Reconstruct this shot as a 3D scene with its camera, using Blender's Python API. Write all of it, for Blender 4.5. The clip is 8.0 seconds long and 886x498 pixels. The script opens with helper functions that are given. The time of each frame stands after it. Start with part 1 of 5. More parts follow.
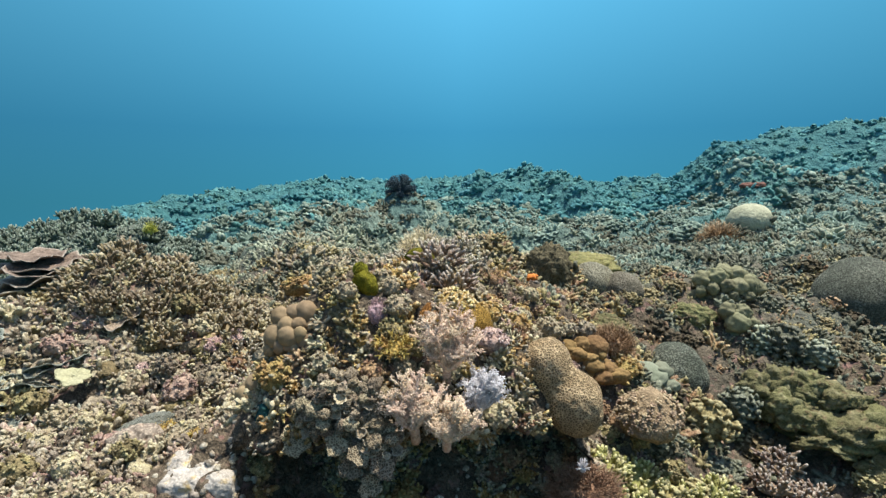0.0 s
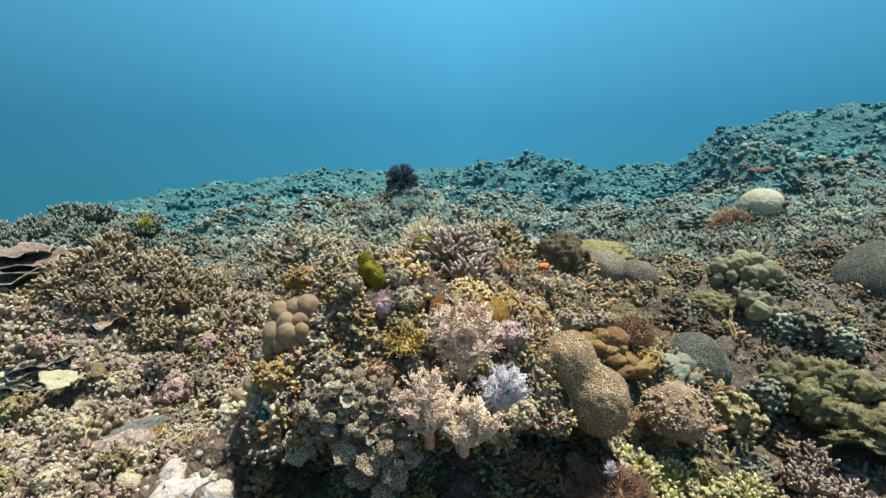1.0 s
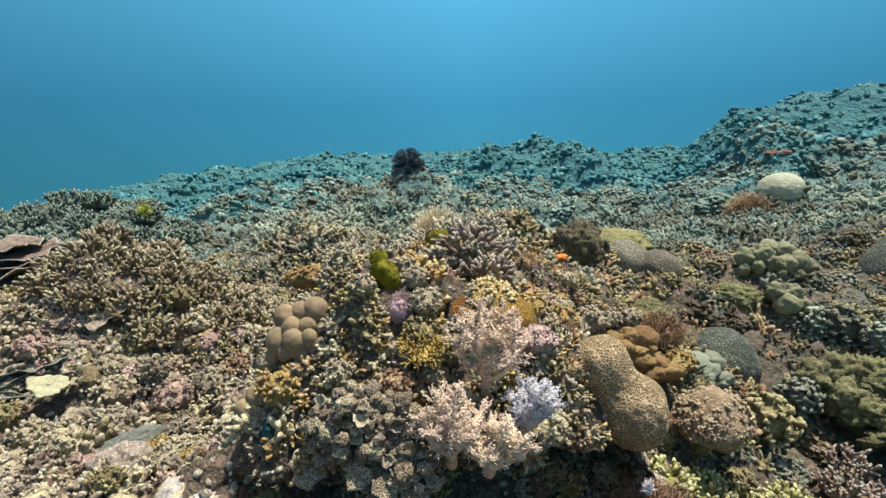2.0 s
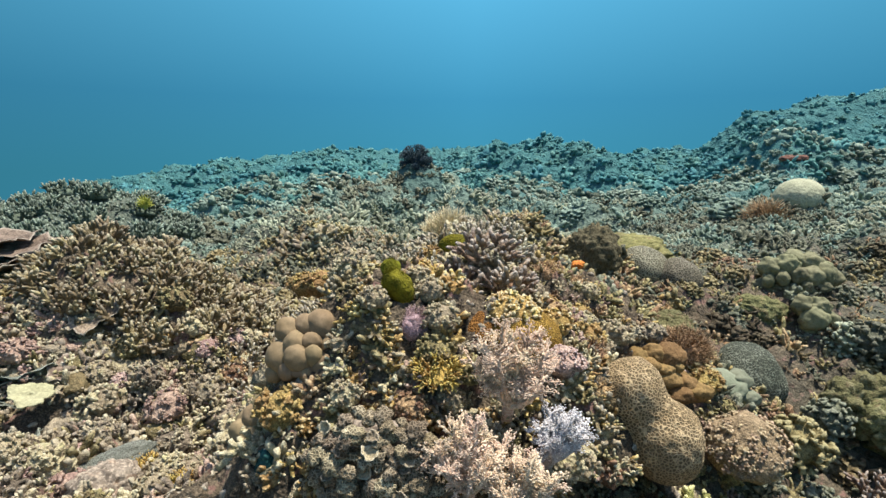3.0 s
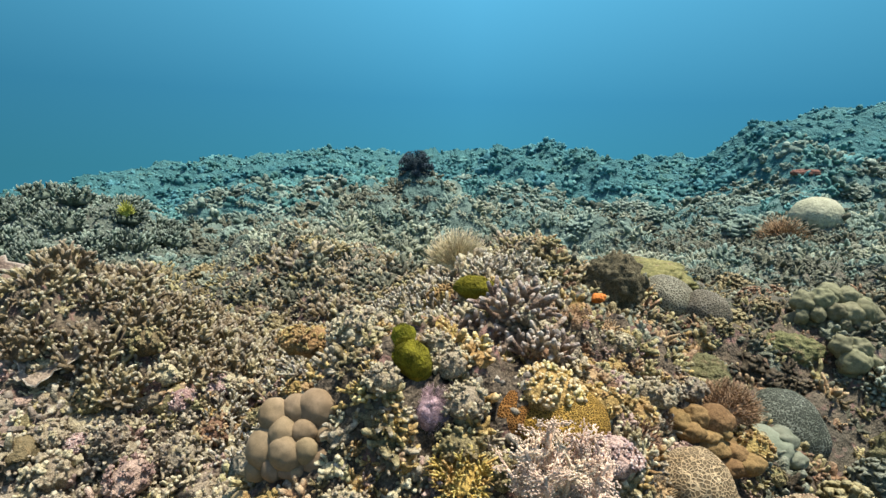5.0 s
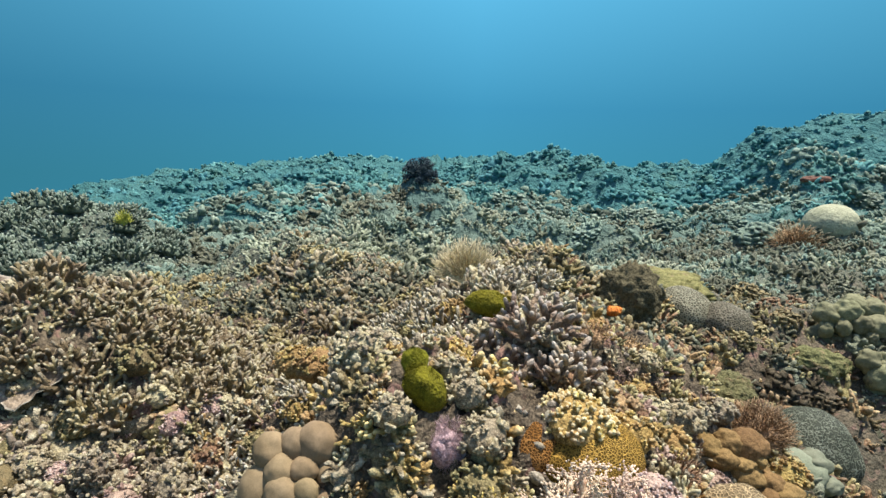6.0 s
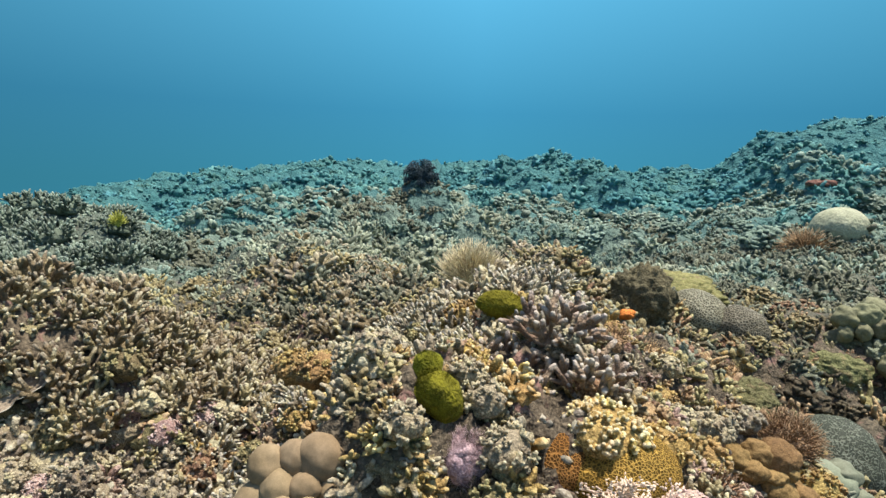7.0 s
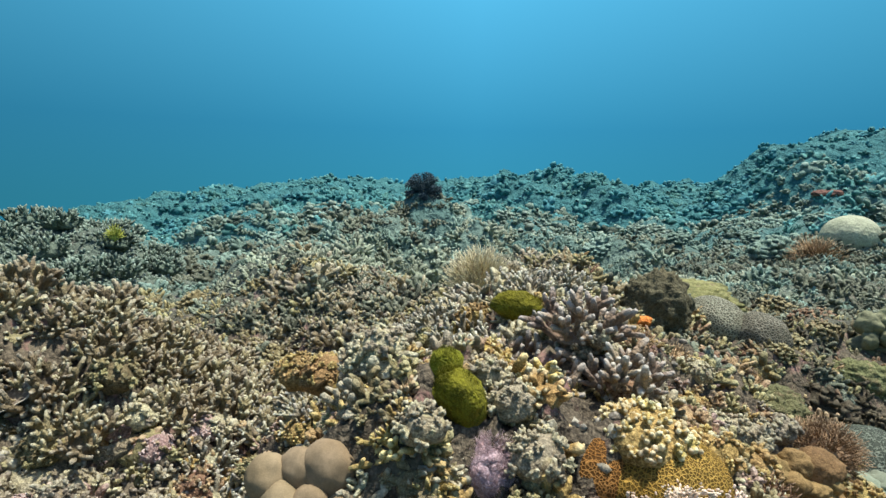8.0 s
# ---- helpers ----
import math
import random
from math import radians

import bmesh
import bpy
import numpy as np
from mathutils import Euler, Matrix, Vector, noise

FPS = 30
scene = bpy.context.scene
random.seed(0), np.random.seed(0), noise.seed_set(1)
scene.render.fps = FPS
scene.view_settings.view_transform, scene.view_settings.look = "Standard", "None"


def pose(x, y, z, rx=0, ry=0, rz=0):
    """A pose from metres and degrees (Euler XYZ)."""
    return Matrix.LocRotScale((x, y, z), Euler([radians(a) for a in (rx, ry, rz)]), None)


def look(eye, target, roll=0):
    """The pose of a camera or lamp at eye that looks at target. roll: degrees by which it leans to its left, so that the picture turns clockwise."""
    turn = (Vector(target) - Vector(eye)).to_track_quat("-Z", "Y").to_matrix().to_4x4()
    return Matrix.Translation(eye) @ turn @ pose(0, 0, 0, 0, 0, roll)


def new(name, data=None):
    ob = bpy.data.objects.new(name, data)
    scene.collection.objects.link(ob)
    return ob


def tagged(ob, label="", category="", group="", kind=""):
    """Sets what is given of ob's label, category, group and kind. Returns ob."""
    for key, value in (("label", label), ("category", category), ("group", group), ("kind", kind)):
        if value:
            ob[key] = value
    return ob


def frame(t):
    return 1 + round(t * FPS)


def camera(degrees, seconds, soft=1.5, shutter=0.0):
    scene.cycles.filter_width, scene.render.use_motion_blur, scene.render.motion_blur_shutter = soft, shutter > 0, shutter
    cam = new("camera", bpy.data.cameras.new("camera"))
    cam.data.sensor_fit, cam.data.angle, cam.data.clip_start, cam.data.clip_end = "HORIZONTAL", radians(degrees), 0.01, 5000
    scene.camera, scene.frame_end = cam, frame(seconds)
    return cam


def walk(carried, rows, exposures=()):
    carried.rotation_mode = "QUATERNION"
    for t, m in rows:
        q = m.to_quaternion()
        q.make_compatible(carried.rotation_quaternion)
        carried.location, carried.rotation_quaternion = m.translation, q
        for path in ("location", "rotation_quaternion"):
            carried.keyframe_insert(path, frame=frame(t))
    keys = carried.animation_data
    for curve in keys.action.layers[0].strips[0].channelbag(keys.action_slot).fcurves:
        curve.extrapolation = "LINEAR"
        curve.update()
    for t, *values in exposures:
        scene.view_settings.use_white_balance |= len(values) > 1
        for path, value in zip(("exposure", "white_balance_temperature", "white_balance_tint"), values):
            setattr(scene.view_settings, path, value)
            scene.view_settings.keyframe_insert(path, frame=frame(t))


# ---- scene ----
cam = camera(77.9, 8.0)
PATH = [
    (0, (0.028, -0.009, 1.205), (0.016, 1.976, 0.961), 0.0),
    (0.5, (0.011, 0.062, 1.184), (-0.001, 2.046, 0.93), -0.3),
    (1, (-0.014, 0.144, 1.171), (-0.026, 2.126, 0.898), -0.8),
    (1.5, (-0.041, 0.224, 1.169), (-0.056, 2.202, 0.874), -1.2),
    (1.7, (-0.05, 0.263, 1.179), (-0.07, 2.238, 0.864), -1.2),
    (2.8, (-0.108, 0.438, 1.2), (-0.142, 2.408, 0.854), -0.0),
    (3, (-0.113, 0.467, 1.205), (-0.148, 2.436, 0.858), 0.3),
    (3.5, (-0.134, 0.546, 1.223), (-0.167, 2.515, 0.875), 1.2),
    (4, (-0.148, 0.62, 1.254), (-0.177, 2.589, 0.903), 1.6),
    (4.5, (-0.171, 0.702, 1.287), (-0.188, 2.671, 0.937), 1.7),
    (4.7, (-0.182, 0.731, 1.302), (-0.191, 2.699, 0.947), 1.7),
    (6, (-0.224, 0.896, 1.296), (-0.242, 2.869, 0.968), 1.6),
    (6.5, (-0.24, 0.948, 1.271), (-0.26, 2.923, 0.958), 1.7),
    (7, (-0.257, 0.996, 1.253), (-0.27, 2.972, 0.947), 1.7),
    (7.5, (-0.272, 1.041, 1.216), (-0.282, 3.022, 0.944), 1.5),
    (8, (-0.287, 1.083, 1.181), (-0.303, 3.069, 0.944), 1.1),
]
walk(cam, [(t, look(eye, target, roll)) for t, eye, target, roll in PATH],
     exposures=[(0, 0.6, 6220, 10), (2.8, 0.58, 6330, 10), (7.4, 0.6, 6350, 10), (8, 0.52, 5980, 4)])

# ---- light: open water all round, the sky above, one high sun ----
SUN_ELEVATION, SUN_AZIMUTH = 75.0, 20.0      # azimuth counted from +x towards +y

world = bpy.data.worlds.new("sky")
scene.world = world
world.use_nodes = True
wn = world.node_tree.nodes
sky = wn.new("ShaderNodeTexSky")
sky.sky_type = "NISHITA"
sky.sun_disc = False
sky.sun_elevation = radians(SUN_ELEVATION)
sky.sun_rotation = radians(90 - SUN_AZIMUTH)
wn["Background"].inputs["Strength"].default_value = 0.13
world.node_tree.links.new(sky.outputs["Color"], wn["Background"].inputs["Color"])

sun_data = bpy.data.lights.new("sun", "SUN")
sun_data.energy, sun_data.angle, sun_data.color = 4.9, radians(3.0), (1.0, 0.92, 0.83)
sun = new("sun", sun_data)
ca, sa = math.cos(radians(SUN_AZIMUTH)), math.sin(radians(SUN_AZIMUTH))
ce, se = math.cos(radians(SUN_ELEVATION)), math.sin(radians(SUN_ELEVATION))
sun.matrix_world = look((8 * ca * ce, 8 * sa * ce + 3, 8 * se), (0, 3, 0))


# ---- small tools ----
rng = random.Random(12)


def grain2(x, y, seed):
    """Smooth random relief between -1 and 1, one bump a unit."""
    xi, yi = np.floor(x).astype(np.int64), np.floor(y).astype(np.int64)
    fx, fy = x - xi, y - yi
    fx, fy = fx * fx * (3 - 2 * fx), fy * fy * (3 - 2 * fy)

    def h(i, j):
        n = (i * 374761393 + j * 668265263 + seed * 974711) & 0x7FFFFFFF
        n = ((n ^ (n >> 13)) * 1274126177) & 0x7FFFFFFF
        return ((n ^ (n >> 16)) & 0xFFFF) / 32767.5 - 1

    a = h(xi, yi) * (1 - fx) + h(xi + 1, yi) * fx
    b = h(xi, yi + 1) * (1 - fx) + h(xi + 1, yi + 1) * fx
    return a * (1 - fy) + b * fy


def grain3(p, seed):
    """The same in space, for an array of points."""
    i = np.floor(p).astype(np.int64)
    f = p - i
    f = f * f * (3 - 2 * f)
    total = 0
    for dx in (0, 1):
        for dy in (0, 1):
            for dz in (0, 1):
                n = ((i[:, 0] + dx) * 374761393 + (i[:, 1] + dy) * 668265263 + (i[:, 2] + dz) * 1440662683 + seed * 974711) & 0x7FFFFFFF
                n = ((n ^ (n >> 13)) * 1274126177) & 0x7FFFFFFF
                v = ((n ^ (n >> 16)) & 0xFFFF) / 32767.5 - 1
                w = (f[:, 0] if dx else 1 - f[:, 0]) * (f[:, 1] if dy else 1 - f[:, 1]) * (f[:, 2] if dz else 1 - f[:, 2])
                total = total + v * w
    return total


class Geo:
    """Collects vertices, faces and how near each vertex is to a growing tip."""

    def __init__(self):
        self.v, self.f, self.t, self.n = [], [], [], 0

    def add(self, v, f, t=0.0):
        v = np.asarray(v, float)
        self.v.append(v)
        self.t.append(np.broadcast_to(np.asarray(t, float), (len(v),)))
        self.f.extend([tuple(i + self.n for i in q) for q in f])
        self.n += len(v)
        return self

    def tube(self, pts, radii, sides=6, t0=0.0, t1=1.0, start=0.0):
        pts = np.asarray(pts, float)
        n = len(pts)
        d = np.gradient(pts, axis=0)
        d /= np.linalg.norm(d, axis=1)[:, None] + 1e-9
        ref = np.array((0.31, 0.17, 0.93)) if abs(d[0, 2]) < 0.9 else np.array((1.0, 0.1, 0.0))
        u = np.cross(d, ref)
        u /= np.linalg.norm(u, axis=1)[:, None] + 1e-9
        w = np.cross(d, u)
        a = np.arange(sides) * 2 * math.pi / sides + start
        ring = pts[:, None, :] + np.asarray(radii)[:, None, None] * (np.cos(a)[None, :, None] * u[:, None, :] + np.sin(a)[None, :, None] * w[:, None, :])
        v = np.vstack([ring.reshape(-1, 3), pts[-1:] + d[-1:] * radii[-1] * 0.55])
        f = []
        for i in range(n - 1):
            for k in range(sides):
                k2 = (k + 1) % sides
                f.append((i * sides + k, i * sides + k2, (i + 1) * sides + k2, (i + 1) * sides + k))
        top = (n - 1) * sides
        f += [(top + k, top + (k + 1) % sides, n * sides) for k in range(sides)]
        t = np.append(np.repeat(np.linspace(t0, t1, n), sides), t1)
        return self.add(v, f, t)

    def mesh(self, name, material, smooth=True):
        me = bpy.data.meshes.new(name)
        me.from_pydata(np.vstack(self.v).tolist(), [], self.f)
        me.materials.append(material)
        me.attributes.new("tip", "FLOAT", "POINT").data.foreach_set("value", np.concatenate(self.t))
        if smooth:
            me.polygons.foreach_set("use_smooth", [True] * len(me.polygons))
        me.update()
        return me


BALLS = {}


def ball(sub):
    """Vertices and faces of an even ball of radius 1."""
    if sub not in BALLS:
        bm = bmesh.new()
        bmesh.ops.create_icosphere(bm, subdivisions=sub, radius=1)
        BALLS[sub] = (np.array([v.co[:] for v in bm.verts]), [tuple(v.index for v in f.verts) for f in bm.faces])
        bm.free()
    return BALLS[sub]


def lump(geo, centre, size, sub=3, rough=0.12, wave=1.6, seed=0, t=0.0, flat=-2.0):
    """A ball made uneven: a boulder, a lobe or a colony's foot."""
    v, f = ball(sub)
    k = 1 + rough * grain3(v * wave + seed * 3.7, seed) + rough * 0.5 * grain3(v * wave * 2.3 + seed, seed + 5)
    p = v * k[:, None]
    p[:, 2] = np.maximum(p[:, 2], flat)
    return geo.add(p * np.asarray(size) + np.asarray(centre), f, t)


def turn_to(d):
    return Vector(d).to_track_quat("Z", "Y").to_matrix().to_4x4()


def part(name, mesh, parent, m=None, label=""):
    ob = new(name, mesh)
    ob.parent = parent
    if m is not None:
        ob.matrix_local = m
    return tagged(ob, label) if label else ob


def dome_points(n, low=-0.15, jitter=0.12, rng=random):
    """Directions spread over the upper part of a ball."""
    out = []
    for i in range(n):
        z = 1 - (1 - low) * (i + 0.5) / n
        r, a = math.sqrt(max(0, 1 - z * z)), i * 2.39996
        d = Vector((r * math.cos(a) + rng.uniform(-jitter, jitter), r * math.sin(a) + rng.uniform(-jitter, jitter), z + rng.uniform(-jitter, jitter)))
        out.append(d.normalized())
    return out


# ---- materials ----
def surface(name, low, high, tip=None, fine=60.0, coarse=7.0, bump=0.8, deep=0.011, vary=0.25, rough=0.85, cells="", spots=None, pale=0.7, edge=0.72, blot=0.65, pit=0.42):
    """A living or dead reef surface: two scales of colour, pale growing tips, fine relief. cells: 'comb' or 'maze' for brain corals."""
    ma = bpy.data.materials.new(name)
    ma.use_nodes = True
    nt = ma.node_tree
    nodes, link = nt.nodes, nt.links.new
    bsdf = nodes["Principled BSDF"]
    bsdf.inputs["Roughness"].default_value = rough
    bsdf.inputs["Specular IOR Level"].default_value = 0.15
    co = nodes.new("ShaderNodeNewGeometry").outputs["Position"]

    def noise_at(scale, detail=3.0, distort=0.0):
        n = nodes.new("ShaderNodeTexNoise")
        n.inputs["Scale"].default_value, n.inputs["Detail"].default_value, n.inputs["Distortion"].default_value = scale, detail, distort
        link(co, n.inputs["Vector"])
        return n.outputs["Fac"]

    def span(value, a, b, c=0.0, d=1.0):
        n = nodes.new("ShaderNodeMapRange")
        link(value, n.inputs[0])
        for i, x in enumerate((a, b, c, d)):
            n.inputs[i + 1].default_value = x
        return n.outputs[0]

    def blend(fac, a, b):
        n = nodes.new("ShaderNodeMix")
        n.data_type = "RGBA"
        for s, x in ((0, fac), (6, a), (7, b)):
            if isinstance(x, bpy.types.NodeSocket):
                link(x, n.inputs[s])
            else:
                n.inputs[s].default_value = x if s == 0 else (*x, 1)
        return n.outputs[2]

    colour = blend(span(noise_at(coarse), 0.35, 0.65), low, high)
    if spots:
        colour = blend(span(noise_at(coarse * 2.7, 4.0), 0.56, 0.66), colour, spots)
    rough_in = nodes.new("ShaderNodeMath")
    rough_in.operation = "MULTIPLY_ADD"
    link(noise_at(fine * 0.28, 2.0), rough_in.inputs[0])
    rough_in.inputs[1].default_value = 2.2
    link(noise_at(fine), rough_in.inputs[2])
    height = rough_in.outputs[0]
    if cells == "comb":
        vo = nodes.new("ShaderNodeTexVoronoi")
        vo.feature = "DISTANCE_TO_EDGE"
        vo.inputs["Scale"].default_value = fine
        link(co, vo.inputs["Vector"])
        ridge = span(vo.outputs["Distance"], 0.04, 0.19, 1.0, 0.0)
        colour = blend(ridge, [c * pit for c in low], colour)
        height = ridge
    elif cells == "maze":
        n = nodes.new("ShaderNodeMath")
        n.operation = "ABSOLUTE"
        s = span(noise_at(fine, 1.0, 0.4), 0.3, 0.7, -1.0, 1.0)
        link(s, n.inputs[0])
        ridge = span(n.outputs[0], 0.12, 0.42, 1.0, 0.0)
        colour = blend(ridge, [c * pit for c in low], colour)
        height = ridge
    else:
        colour = blend(span(noise_at(fine * 0.5, 4.0), 0.46, 0.6, 0.0, blot), colour, [c * 0.5 for c in low])
        colour = blend(span(noise_at(fine * 2.4, 2.0), 0.46, 0.66, 0.0, blot * 0.9), colour, [min(0.85, c * 1.7) for c in high])
    if tip:
        at = nodes.new("ShaderNodeAttribute")
        at.attribute_name = "tip"
        colour = blend(span(at.outputs["Fac"], edge, 1.02, 0.0, pale), colour, tip)
    info = nodes.new("ShaderNodeObjectInfo")
    hsv = nodes.new("ShaderNodeHueSaturation")
    own = nodes.new("ShaderNodeAttribute")
    own.attribute_name = "own"
    both = nodes.new("ShaderNodeMath")
    link(info.outputs["Random"], both.inputs[0])
    link(own.outputs["Fac"], both.inputs[1])
    chance = nodes.new("ShaderNodeMath")
    chance.operation = "FRACT"
    link(both.outputs[0], chance.inputs[0])
    link(span(chance.outputs[0], 0, 1, 1 - vary, 1 + vary), hsv.inputs["Value"])
    link(span(chance.outputs[0], 0, 1, 0.485, 0.515), hsv.inputs["Hue"])
    link(colour, hsv.inputs["Color"])
    link(hsv.outputs["Color"], bsdf.inputs["Base Color"])
    bp = nodes.new("ShaderNodeBump")
    bp.inputs["Strength"].default_value, bp.inputs["Distance"].default_value = bump, deep
    link(height, bp.inputs["Height"])
    link(bp.outputs["Normal"], bsdf.inputs["Normal"])
    return ma


